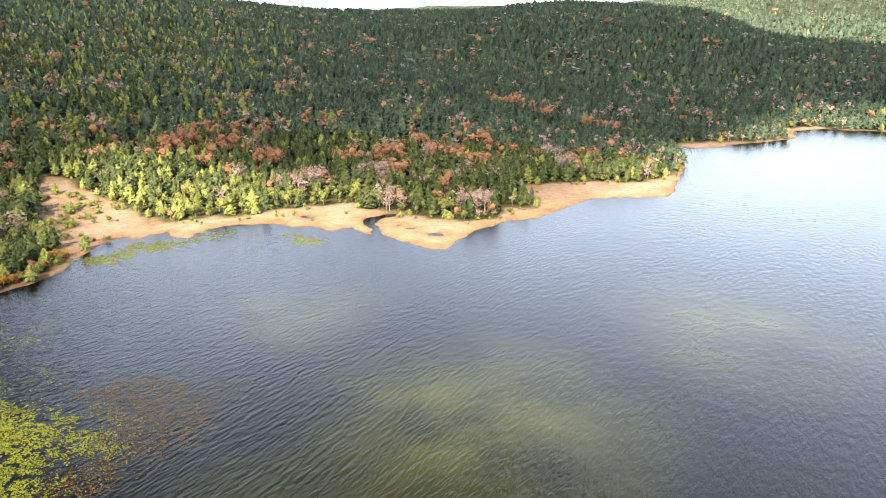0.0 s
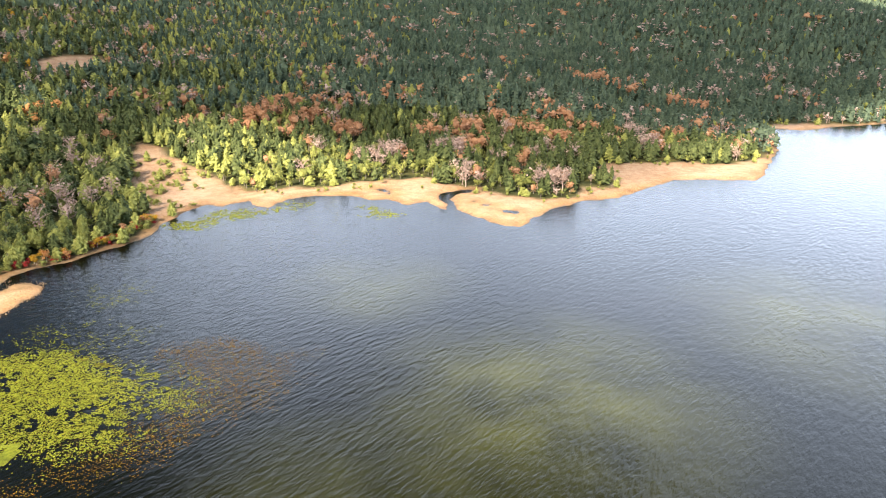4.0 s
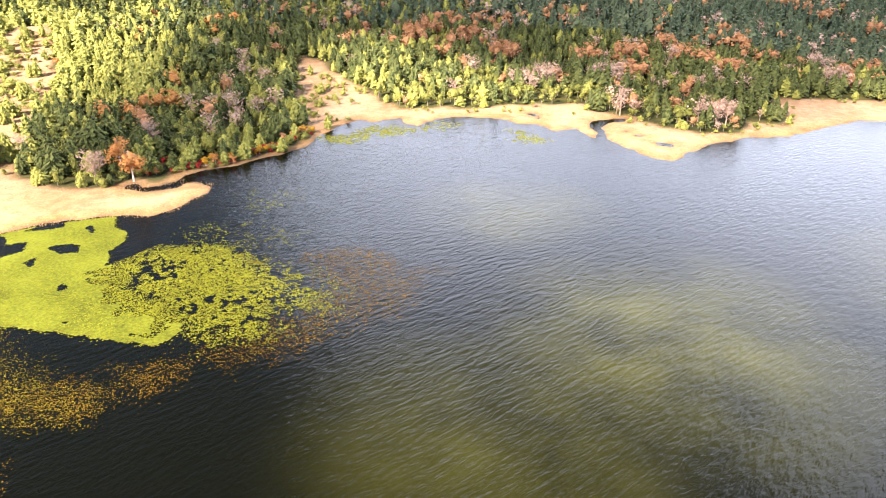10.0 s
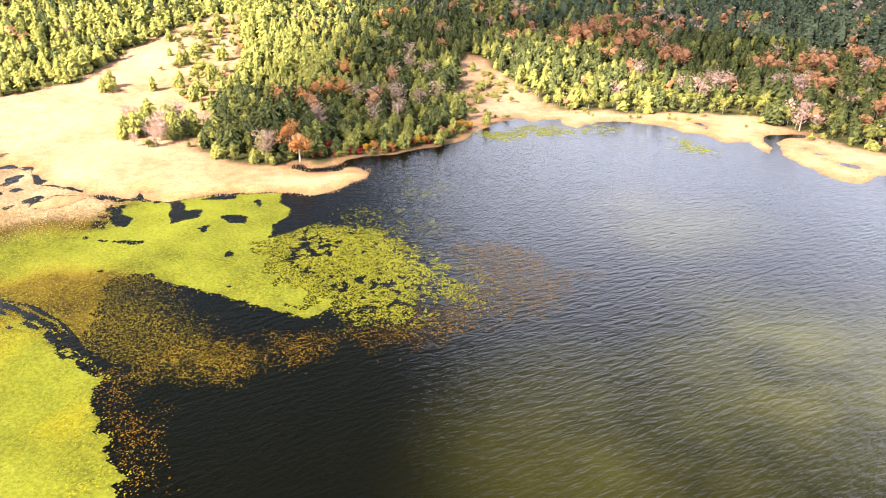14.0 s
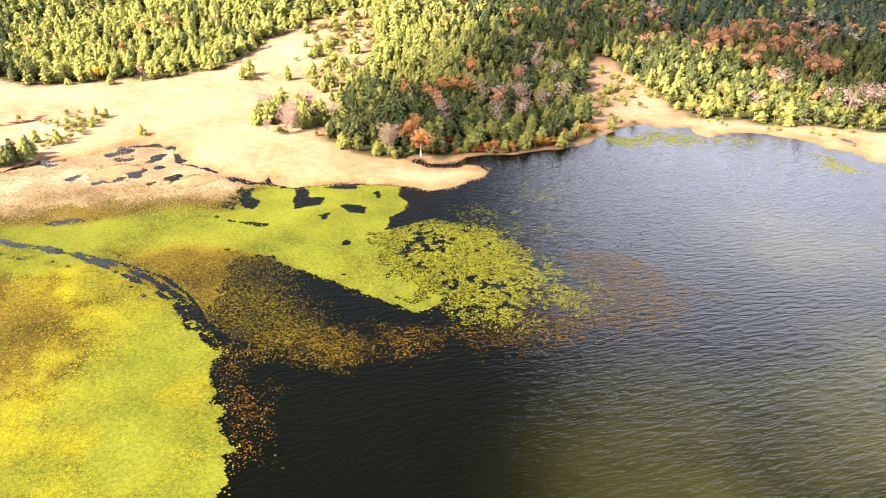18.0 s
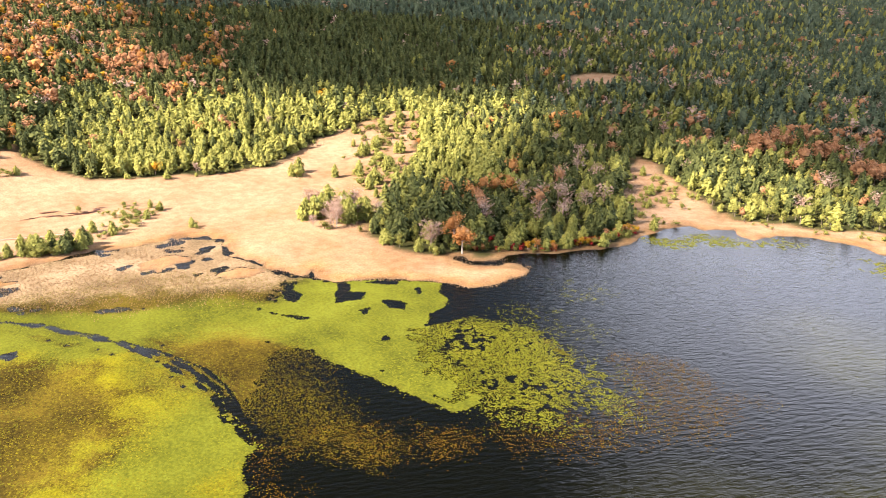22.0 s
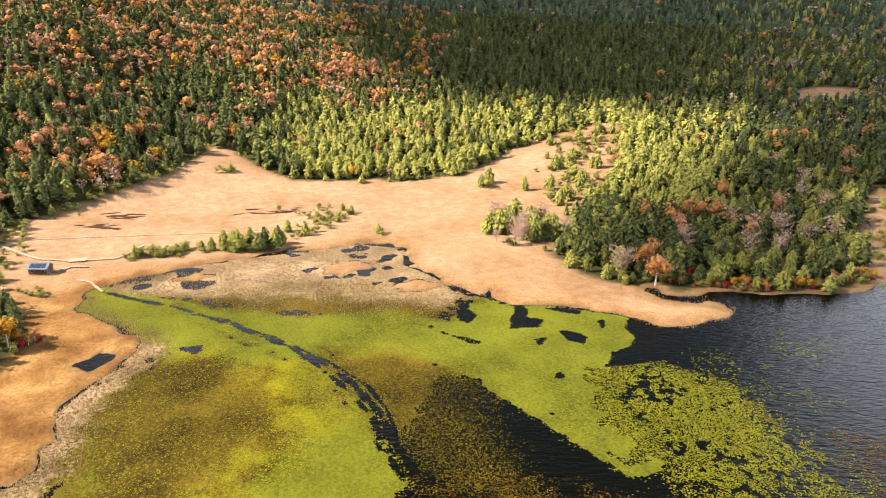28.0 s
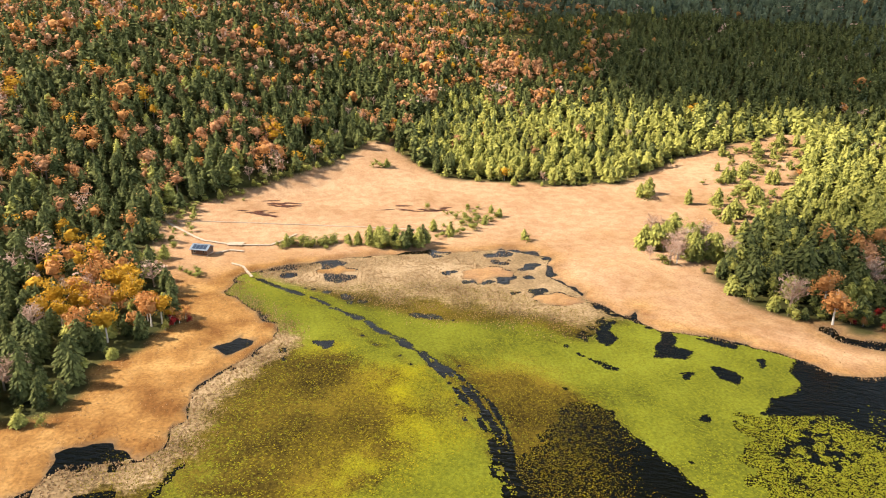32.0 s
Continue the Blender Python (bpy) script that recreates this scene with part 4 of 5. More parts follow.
bushes += [(c, 6, B.uniform(1.2, 3.0)) for c in scatter_line([(-262, 0), (-268, -6), (-256, 2)], 6, 2.0, B)]
bushes += [(c, B.choice([6, 5, 6, 3, 2, 6]), B.uniform(1.6, 3.4)) for c in scatter_line([(-178, 187), (-167, 199), (-155.5, 212), (-149.5, 226), (-145.5, 243), (-145, 258)], 120, 1.3, B)]
bushes += [(c, B.choice([5, 3, 2]), B.uniform(2.0, 3.5)) for c in scatter_line([(-221, -4), (-226, -3), (-216, -7)], 8, 1.5, B)]
spot = np.array([c for c, _, _ in bushes], float)
bush_d, bush_z = land(spot[:, 0], spot[:, 1]), height(spot[:, 0], spot[:, 1])
far_bushes = []
for (c, k, s), dry, bz in zip(bushes, bush_d, bush_z):
    bx, by, bz = float(c[0]), float(c[1]), float(bz)
    if k == 1 and s < 5 and B.uniform() < 0.7:
        k = 6
    if dry < 1.0:
        continue
    if k == 6 and math.hypot(bx, by) > 297:
        far_bushes.append((bx, by, bz - 0.1, s, B.uniform(1.7, 2.7)))
        continue
    plant(int(k), bx, by, bz - 0.1, s * (1.0 if k > 4 else 1.4), B.uniform(1.7, 2.7) if k > 4 else B.uniform(1.2, 1.6) if k > 1 else B.uniform(0.9, 1.2), POOL, B)


LOW = [crown_shape(B, 160, 0.036, 0.0, 0.34) for _ in range(6)]
fb = np.array(far_bushes)
v, f = spread(LOW, fb[:, 0], fb[:, 1], fb[:, 2], fb[:, 3], fb[:, 4], B)
tagged(mesh_object("green_shrubs", v, f, [M_GREEN]), "low green shrubs along the far meadow edges", "shrubs", kind="stuff")


# ---------------------------------------------------------------- plants on and in the water
GREEN = [[(-252, 16), (-247, 27), (-233, 41), (-224, 50), (-215, 59), (-206, 71), (-203, 84), (-199, 99), (-189, 106), (-183, 108), (-192, 119), (-191, 125), (-186, 132), (-178, 140), (-170, 152), (-161, 159), (-155, 155), (-146, 148), (-138, 136), (-130, 123), (-113, 117), (-98, 113), (-96, 104), (-105, 101), (-121, 99), (-127, 98), (-143, 95), (-159, 91), (-169, 83), (-172, 72), (-185, 64), (-199, 55), (-211, 47), (-221, 41), (-236, 30)],
         [(-251, 10), (-244, 9), (-230, 16), (-217, 24), (-204, 28), (-193, 25), (-178, 16), (-165, 8), (-152, 4), (-140, -2), (-120, 0), (-108, 12), (-82, 39), (-87, 43), (-91, 47), (-99, 50), (-107, 54), (-117, 58), (-118, 63), (-122, 63), (-138, 64), (-156, 63), (-173, 61), (-188, 55), (-202, 48), (-216, 42), (-232, 32), (-246, 22)],
         [(-108, 12), (-120, 0), (-110, -14), (-80, -10), (-56, 16), (-82, 39)]]
PATCHY = [[(-136, 128), (-134, 141), (-116, 150), (-95, 147), (-79, 143), (-69, 137), (-69, 125), (-80, 113), (-88, 106), (-98, 112), (-113, 116), (-130, 122)]]
THIN = [[(-138, 155), (-127, 166), (-113, 169), (-99, 166), (-95, 159), (-105, 151), (-118, 150), (-131, 149)], [(-132, 187), (-124, 198), (-114, 192), (-114, 178), (-125, 178)],
        [(-104, 283), (-100, 294), (-91, 295), (-92, 284), (-100, 279)], [(-67, 293), (-59, 291), (-46, 284), (-54, 278), (-64, 284)], [(-137, 246), (-136, 257), (-124, 274), (-111, 282), (-106, 278), (-116, 262), (-125, 248)]]
SPOTTED = [[(-185, 17), (-192, 33), (-177, 46), (-160, 48), (-145, 42), (-134, 30), (-134, 20), (-142, 13), (-153, 10), (-169, 10)], [(-169, 50), (-167, 58), (-154, 60), (-150, 56), (-156, 50)],
           [(-185, 66), (-173, 85), (-159, 91), (-145, 94), (-147, 82), (-143, 75), (-134, 68), (-144, 69), (-160, 69)], [(-142, 13), (-138, 14), (-137, 8), (-141, 6)], [(-128, 26), (-122, 27), (-121, 20), (-127, 19)],
           [(-243, 41), (-236, 62), (-231, 91), (-208, 112), (-192, 116), (-187, 104), (-200, 91), (-207, 73), (-224, 52)]]
OLIVE = [[(-189, 66), (-176, 85), (-162, 92), (-145, 95), (-134, 92), (-120, 86), (-103, 80), (-98, 75), (-108, 71), (-121, 66), (-134, 67), (-160, 68)],
         [(-243, 41), (-240, 62), (-233, 91), (-208, 112), (-192, 118), (-187, 106), (-198, 91), (-205, 73), (-222, 52)], [(-150, -20), (-156, -4), (-182, 8), (-205, 24), (-190, 28), (-170, 8), (-150, 2), (-138, -6)]]
RUST = [[(-100, 93), (-97, 98), (-92, 101), (-86, 100), (-86, 94), (-88, 87), (-94, 87)], [(-118, 78), (-108, 84), (-99, 84), (-96, 78), (-104, 73), (-116, 70)],
        [(-90, 155), (-75, 163), (-50, 158), (-52, 141), (-56, 128), (-65, 117), (-72, 104), (-79, 99), (-92, 104), (-82, 114), (-71, 128), (-74, 142)],
        [(82, 363), (100, 371), (108, 350), (91, 330), (84, 337)], [(-119, 62), (-105, 53), (-88, 44), (-86, 50), (-104, 60), (-114, 66)]]
POOLS = [[(-193, 119), (-193, 122), (-188, 117), (-182, 117), (-178, 112), (-182, 111), (-189, 114)], [(-185, 132), (-184, 135), (-178, 133), (-174, 129), (-170, 132), (-166, 129), (-169, 121), (-175, 124), (-178, 128)],
         [(-162, 133), (-159, 136), (-154, 137), (-150, 133), (-155, 131)], [(-160, 123), (-159, 126), (-156, 123), (-157, 122)], [(-177, 139), (-172, 149), (-167, 146), (-170, 143)], [(-162, 147), (-162, 151), (-157, 147), (-154, 143)],
         [(-203, 31), (-201, 39), (-197, 38), (-194, 36), (-199, 33)], [(-139, 114), (-140, 117), (-138, 116)], [(-126, 102), (-126, 105), (-124, 103)],
         [(-137, 129), (-143, 137), (-143, 144), (-147, 150), (-154, 151), (-160, 160), (-150, 168), (-147, 176), (-136, 176), (-136, 160), (-132, 149), (-134, 143)]]
BROWN_POOL = [[(-187, 102), (-179, 102), (-173, 105), (-166, 109), (-162, 108), (-167, 105), (-175, 101), (-181, 99)]]
DARK = [(-144, 93), (-133, 95), (-113, 98), (-105, 99), (-101, 94), (-111, 87), (-120, 84), (-133, 84), (-143, 83)]
WEDGE = [(-152, 89), (-145, 94), (-134, 96), (-113, 98), (-105, 99), (-101, 93), (-95, 82), (-96, 72), (-108, 69), (-121, 64), (-130, 69), (-140, 76), (-148, 82)]
SHALLOW = [(-257, 19), (-263, 24), (-267, 40), (-268, 66), (-264, 91), (-266, 115), (-259, 124), (-238, 123), (-229, 114), (-233, 103), (-234, 90), (-244, 81), (-247, 65), (-245, 46), (-251, 31)]
CHANNEL = [(-258, 17), (-251, 22), (-244, 27), (-232, 37), (-216, 46), (-202, 53), (-188, 60), (-173, 65), (-157, 68), (-145, 68), (-135, 66), (-121, 65)]
TRACKS = [[(-216, 46.5), (-201, 54.5), (-187, 61.5), (-172, 67), (-157, 70.5), (-145, 70), (-132, 67)], [(-190, 59.5), (-173, 63), (-157, 65.5), (-143, 65.5), (-130, 63), (-119, 62)],
          [(-150, 68), (-139, 65), (-134, 62.6), (-131, 62.2), (-129.5, 64), (-133, 66.5), (-140, 68)], [(-224, 40.5), (-214, 49), (-205, 52), (-196, 58)]]


def off_line(points, x, y):
    best = np.full(x.shape, 1e9)
    for (ax, ay), (bx, by) in zip(points, points[1:]):
        dx, dy = bx - ax, by - ay
        k = np.clip(((x - ax) * dx + (y - ay) * dy) / (dx * dx + dy * dy), 0, 1)
        best = np.minimum(best, np.hypot(x - ax - k * dx, y - ay - k * dy))
    return best


def cover(polys, x, y, soft, ragged, grow=0.0):
    v = np.full(x.shape, -1e3)
    for p in polys:
        (x0, y0), (x1, y1) = np.min(p, 0) - 14, np.max(p, 0) + 14
        k = (x > x0) & (x < x1) & (y > y0) & (y < y1)
        v[k] = np.maximum(v[k], signed(p, x[k], y[k]))
    return step(-soft, soft, v + grow + ragged * (1.2 * blotch(x, y, 9, 41) + 0.8 * blotch(x, y, 2.5, 42)))


def tracks(x, y):
    """The dark boat tracks through the floating plants: one broad lane and thin ones that wind beside it, 0 to 1."""
    wind = 0.7 * lumps(x, y, 9, 46) + 0.3 * lumps(x, y, 4, 50)
    lane = off_line(CHANNEL, x, y) + wind
    wide = 0.0 + 0.45 * step(-215, -140, x)
    dark = 1 - step(wide, wide + 0.7, lane)
    for p_ in TRACKS:
        dark = np.maximum(dark, 1 - step(0.16, 0.5, off_line(p_, x, y) + 0.4 * lumps(x, y, 5, 47)))
    halo = 1 - step(0.8, 3.5 + 2.5 * step(-200, -150, x), lane)
    return dark, halo, (1 - step(4.0, 6.5, lane)) * step(-136, -142, x)


def plant_cover(x, y):
    """How thickly yellow-green pads, olive plants and rusty plants stand at each place, 0 to 1."""
    gap = blotch(x, y, 5.5, 43) + 0.8 * blotch(x, y, 2.0, 44)
    green = cover(GREEN, x, y, 2.2, 2.2)
    spotted = cover(SPOTTED, x, y, 9.0, 5.0)
    wedge = cover([WEDGE], x, y, 2.6, 2.6)
    dark = cover([DARK], x, y, 5.0, 3.0)
    fade = 1 - step(-100, -66, x + 0.3 * (y - 125))
    edge_ = cover(PATCHY, x, y, 9.0, 4.0)
    patchy = edge_ * step(-0.30, 0.15, 0.55 * gap + 0.7 * blotch(x, y, 1.3, 48) + 0.35 * fade - 0.18) * (0.45 + 0.55 * fade)
    thin_ = 0.32 * cover(THIN, x, y, 4.0, 3.0) * step(-0.5, 0.3, gap)
    olive = np.maximum(cover(OLIVE, x, y, 6.0, 3.0), 0.9 * spotted)
    rust = cover(RUST, x, y, 5.0, 4.0)
    rust = np.where(x > -86, rust * (0.5 + 0.45 * (1 - step(-84, -48, x))), rust)
    dim, halo, fill = tracks(x, y)
    wet = (1 - np.maximum(cover(POOLS, x, y, 0.7, 0.9), dim)) * (1 - 0.8 * cover(BROWN_POOL, x, y, 2.0, 1.5)) * (land(x, y) < -0.2)
    wet = wet * (1 - 0.6 * cover([SHALLOW], x, y, 5, 5))
    green = np.maximum(np.maximum(np.maximum(green, 0.95 * fill) * (1 - 0.6 * spotted), patchy), thin_) * (1 - 0.97 * wedge)
    olive = olive * (1 - 0.55 * dark) * (1 - 0.35 * wedge)
    return green * wet, olive * wet * (1 - 0.7 * green), rust * wet * (1 - 0.5 * dark) * (1 - 0.9 * green)


def pad_shape(r, n=5, lift=0.12):
    v = [(0, 0, lift)]
    for i in range(n):
        a = i * 6.2832 / n + r.uniform(-0.3, 0.3)
        q = r.uniform(0.65, 1.2)
        v.append((math.cos(a) * q, math.sin(a) * q, r.uniform(0.0, 0.06)))
    return np.array(v), np.array([(0, 1 + i, 1 + (i + 1) % n) for i in range(n)])


def tuft_shape(r, n=3):
    v, f = [], []
    for i in range(n):
        a = r.uniform(0, 6.28)
        c, s = math.cos(a), math.sin(a)
        w = r.uniform(0.25, 0.5)
        t = r.uniform(-0.25, 0.25, 2)
        b = len(v)
        v += [(-c * w, -s * w, -0.1), (c * w, s * w, -0.1), (t[0], t[1], r.uniform(0.7, 1.1))]
        f.append((b, b + 1, b + 2))
    return np.array(v), np.array(f)


W = np.random.RandomState(91)
PADS = [pad_shape(W) for _ in range(10)]
TALL = [pad_shape(W, 5, 0.5) for _ in range(8)]
TUFTS = [tuft_shape(W) for _ in range(10)]


def water_plants():
    n = 330000
    x, y = W.uniform(-262, -45, n), W.uniform(-25, 200, n)
    green, olive, rust = plant_cover(x, y)
    u = W.uniform(0, 1, n)
    golden = np.clip(cover([GREEN[1]], x, y, 7, 4, 3) * (0.22 + 0.9 * blotch(x, y, 22, 74)) + 0.5 * cover([SPOTTED[2], SPOTTED[5]], x, y, 10, 6), 0, 1)
    golden = golden > W.uniform(0.15, 0.85, n)
    for name, label, mat, val, rate, s0, s1, shapes in (
            ("lily_pads", "bright yellow-green lily pads covering shallow water", M_PAD_GREEN, green * ~golden, 0.75, 0.13, 0.27, PADS),
            ("lily_pads", "golden yellow lily pads covering shallow water", M_PAD_GOLD, green * golden, 0.75, 0.13, 0.27, PADS),
            ("olive_water_weeds", "olive-brown water plants standing in shallow water", M_PAD_OLIVE, olive, 0.85, 0.09, 0.19, TALL),
            ("rusty_water_weeds", "rust-brown lily leaves on dark water", M_PAD_RUST, rust, 0.80, 0.10, 0.21, PADS)):
        k = np.where(u < val * rate)[0]
        s = W.uniform(s0, s1, len(k))
        v, f = spread(shapes, x[k], y[k], np.full(len(k), 0.01) + W.uniform(0, 0.04, len(k)), s, np.ones(len(k)), W)
        tagged(mesh_object(name, v, f, [mat]), label, "water plants", kind="stuff")
    # yellow-green flecks among the olive and rusty plants
    k = np.where(W.uniform(0, 1, n) < 0.20 * np.maximum(olive, 0.4 * rust))[0]
    v, f = spread(PADS, x[k], y[k], np.full(len(k), 0.12), W.uniform(0.08, 0.17, len(k)), np.ones(len(k)), W)
    tagged(mesh_object("lily_pads", v, f, [M_PAD_GOLD]), "scattered golden lily pads among darker plants", "water plants", kind="stuff")
    # pads in patches between the closed mat and the open lake
    m = 75000
    xd, yd = W.uniform(-140, -66, m), W.uniform(104, 152, m)
    gd, _, _ = plant_cover(xd, yd)
    k = np.where(W.uniform(0, 1, m) < 0.9 * gd * cover(PATCHY, xd, yd, 4, 4, 2))[0]
    for mat, name, label, pick in ((M_PAD_GREEN, "lily_pads", "yellow-green lily pads in loose patches on dark water", k[k % 10 < 7]), (M_PAD_OLIVE, "olive_water_weeds", "olive leaves in loose patches on dark water", k[k % 10 > 7])):
        v, f = spread(PADS, xd[pick], yd[pick], np.full(len(pick), 0.02), W.uniform(0.08, 0.19, len(pick)), np.ones(len(pick)), W)
        tagged(mesh_object(name, v, f, [mat]), label, "water plants", kind="stuff")
    # small leaves that thin out over the dark wedge of water
    m = 70000
    xd, yd = W.uniform(-165, -90, m), W.uniform(62, 100, m)
    _, od, rd = plant_cover(xd, yd)
    k = np.where(W.uniform(0, 1, m) < 0.5 * np.maximum(od, rd) * cover([WEDGE], xd, yd, 8, 3, 3))[0]
    for mat, name, label, pick in ((M_PAD_OLIVE, "olive_water_weeds", "small olive leaves thinning out over dark water", k[::2]), (M_PAD_GOLD, "lily_pads", "small golden leaves thinning out over dark water", k[1::12]), (M_PAD_RUST, "rusty_water_weeds", "small brown leaves thinning out over dark water", k[3::4])):
        v, f = spread(PADS, xd[pick], yd[pick], np.full(len(pick), 0.02), W.uniform(0.06, 0.14, len(pick)), np.ones(len(pick)), W)
        tagged(mesh_object(name, v, f, [mat]), label, "water plants", kind="stuff")
    # pads in the far cove
    xc, yc = W.uniform(-145, -40, 40000), W.uniform(250, 302, 40000)
    g, _, _ = plant_cover(xc, yc)
    k = np.where(W.uniform(0, 1, 40000) < g * 0.8)[0]
    v, f = spread(PADS, xc[k], yc[k], np.full(len(k), 0.02), W.uniform(0.3, 0.7, len(k)), np.ones(len(k)), W)
    tagged(mesh_object("lily_pads", v, f, [M_PAD_GREEN]), "yellow-green lily pads in the far cove", "water plants", kind="stuff")
    # the closed mat under the thickest pads
    gx, gy = np.meshgrid(np.arange(-276, -62, 0.55), np.arange(-25, 170, 0.55), indexing="ij")
    g, o, _ = plant_cover(gx, gy)
    dl = np.maximum(-signed(LAKE, gx, gy), land(gx, gy))
    dim, halo, fill = tracks(gx, gy)
    north = [[(-262, 20), (-272, 60), (-270, 118), (-250, 128), (-215, 124), (-196, 124), (-192, 112), (-215, 86), (-236, 50), (-246, 26)]]
    reedy = np.maximum(cover(north, gx, gy, 13, 5), step(-13, -3, dl + 2 * lumps(gx, gy, 6, 54)) * (gy < 40) * (gx > -215))
    holes = np.maximum(step(0.42, 0.54, blotch(gx, gy, 8, 53)) * step(-14, -2, dl), cover([SHALLOW], gx, gy, 3, 5) * step(0.16, 0.36, blotch(gx, gy, 17, 57)))
    bank = reedy * (dl < 0.5) * (1 - holes) * (1 - dim) * (1 - cover(POOLS, gx, gy, 0.7, 0.9)) * (1 - 0.8 * cover(BROWN_POOL, gx, gy, 2.0, 1.5))
    soft = cover(GREEN, gx, gy, 8.0, 4.0, 2.0)
    spotted = np.maximum(0.6 * cover(SPOTTED, gx, gy, 11.0, 6.0), cover(SPOTTED[:1], gx, gy, 11.0, 6.0, 4.0))
    wedge = cover([WEDGE], gx, gy, 6.0, 3.2, -1.0)
    inner = soft * (1 - dim) * (1 - cover(POOLS, gx, gy, 0.7, 0.9)) * (1 - 0.8 * cover(BROWN_POOL, gx, gy, 2.0, 1.5)) * (dl < -0.5) * (gx < -186)
    gold = np.clip(cover([GREEN[1]], gx, gy, 7, 4, 3) * (0.22 + 0.9 * blotch(gx, gy, 22, 74)) + 0.5 * cover([SPOTTED[2], SPOTTED[5]], gx, gy, 10, 6), 0, 1)
    val = np.maximum(np.maximum(np.maximum(np.maximum(inner, 0.8 * o), g * 1.25 * (1 - step(0.35, 0.6, cover(PATCHY, gx, gy, 5.0, 9.0)))), bank), 1.5 * spotted * (1 - dim) * (dl < -0.5)) * (1 - wedge) + 0.12 * blotch(gx, gy, 1.8, 71) + 0.05 + 0.25 * blotch(gx, gy, 1.15, 73) * wedge
    z = 0.020 + 0.02 * (lumps(gx, gy, 3, 48) + 1)
    idx = np.arange(gx.size).reshape(gx.shape)
    keep = np.minimum(np.minimum(val[:-1, :-1], val[1:, :-1]), np.minimum(val[:-1, 1:], val[1:, 1:])) > 0.5
    q = np.stack([idx[:-1, :-1], idx[1:, :-1], idx[1:, 1:], idx[:-1, 1:]], -1)[keep]
    used, inv = np.unique(q, return_inverse=True)
    co = np.stack([gx.ravel(), gy.ravel(), z.ravel()], -1)[used]
    ob = mesh_object("lily_mat", co, inv.reshape(q.shape), [M_MAT], True)
    for name, v in (("green", np.clip(np.maximum(soft, 0.9 * g) - 0.95 * spotted - 0.15 * halo - 0.05 + 0.22 * blotch(gx, gy, 16, 72), 0, 1)), ("gold", gold * (1 - 0.75 * spotted) * soft), ("reed", reedy * (1 - 0.8 * soft))):
        at = ob.data.attributes.new(name, "FLOAT", "POINT")
        at.data.foreach_set("value", np.ascontiguousarray(v.ravel()[used], np.float32))
    tagged(ob, "floating mat of yellow-green lily pads and olive-brown weeds", "water plants", kind="stuff")


water_plants()


def grasses():
    n = 190000
    x, y = W.uniform(-470, 150, n), W.uniform(-60, 400, n)
    d = land(x, y)
    mead = meadow(x, y)
    k = np.where((mead > -1) & (d > 0.4) & (W.uniform(0, 1, n) < np.maximum(0.9 * (1 - step(3, 16, mead)), 0.9 * (1 - step(2, 14, d)))))[0]
    v, f = spread(TUFTS, x[k], y[k], height(x[k], y[k]), W.uniform(0.12, 0.28, len(k)), np.full(len(k), 1.6), W)
    tagged(mesh_object("marsh_grass", v, f, [M_GRASS]), "dry tan marsh grass tufts", "grass", kind="stuff")
    # reeds standing in the shallows along the marsh
    n = 160000
    x, y = W.uniform(-275, -140, n), W.uniform(-30, 200, n)
    d = land(x, y)
    north = cover([OLIVE[1], [(-262, 20), (-268, 60), (-264, 112), (-236, 112), (-240, 60), (-246, 24)]], x, y, 7, 4)
    free = cover(POOLS, x, y, 0.8, 0.9)
    off = -signed(LAKE, x, y)
    fringe = step(-11, -1, off) * (off < 0.8) * (y < 40) * (off_line(CHANNEL, x, y) > 2.5)
    thick = np.maximum(0.55 * north * (0.55 + 0.45 * lumps(x, y, 8, 52)), fringe * 0.85) * (1 - free) * step(1.5, 3.5, off_line(CHANNEL, x, y))
    thick = np.maximum(thick, 0.5 * step(-2.0, -0.3, off) * (x > -215) * (off < 0.8))
    k = np.where((d < 0.6) & (W.uniform(0, 1, n) < thick * 0.8))[0]
    v, f = spread(TUFTS, x[k], y[k], np.full(len(k), 0.0), W.uniform(0.22, 0.5, len(k)), np.full(len(k), 1.2), W)
    tagged(mesh_object("reeds", v, f, [M_REED]), "dry brown reeds standing in shallow water", "reeds", kind="stuff")


grasses()


# ---------------------------------------------------------------- hut, boardwalks, jetty
def box(bm, x0, x1, y0, y1, z0, z1, bevel=0.02):
    r = bmesh.ops.create_cube(bm, size=1)
    for v in r["verts"]:
        v.co = Vector((x0 + (v.co.x + 0.5) * (x1 - x0), y0 + (v.co.y + 0.5) * (y1 - y0), z0 + (v.co.z + 0.5) * (z1 - z0)))
    if bevel:
        e = {e for v in r["verts"] for e in v.link_edges}
        bmesh.ops.bevel(bm, geom=list(e), offset=bevel, segments=1, affect="EDGES")


def bm_part(name, bm, mat, parent, label=""):
    me = bpy.data.meshes.new(name)
    bm.to_mesh(me)
    bm.free()
    me.materials.append(mat)
    ob = new(name, me)
    ob.parent = parent
    if label:
        ob["label"] = label
    return ob


def boxes(name, rows, mat, parent, label="", bevel=0.02):
    bm = bmesh.new()
    for r in rows:
        box(bm, *r, bevel=bevel)
    return bm_part(name, bm, mat, parent, label)


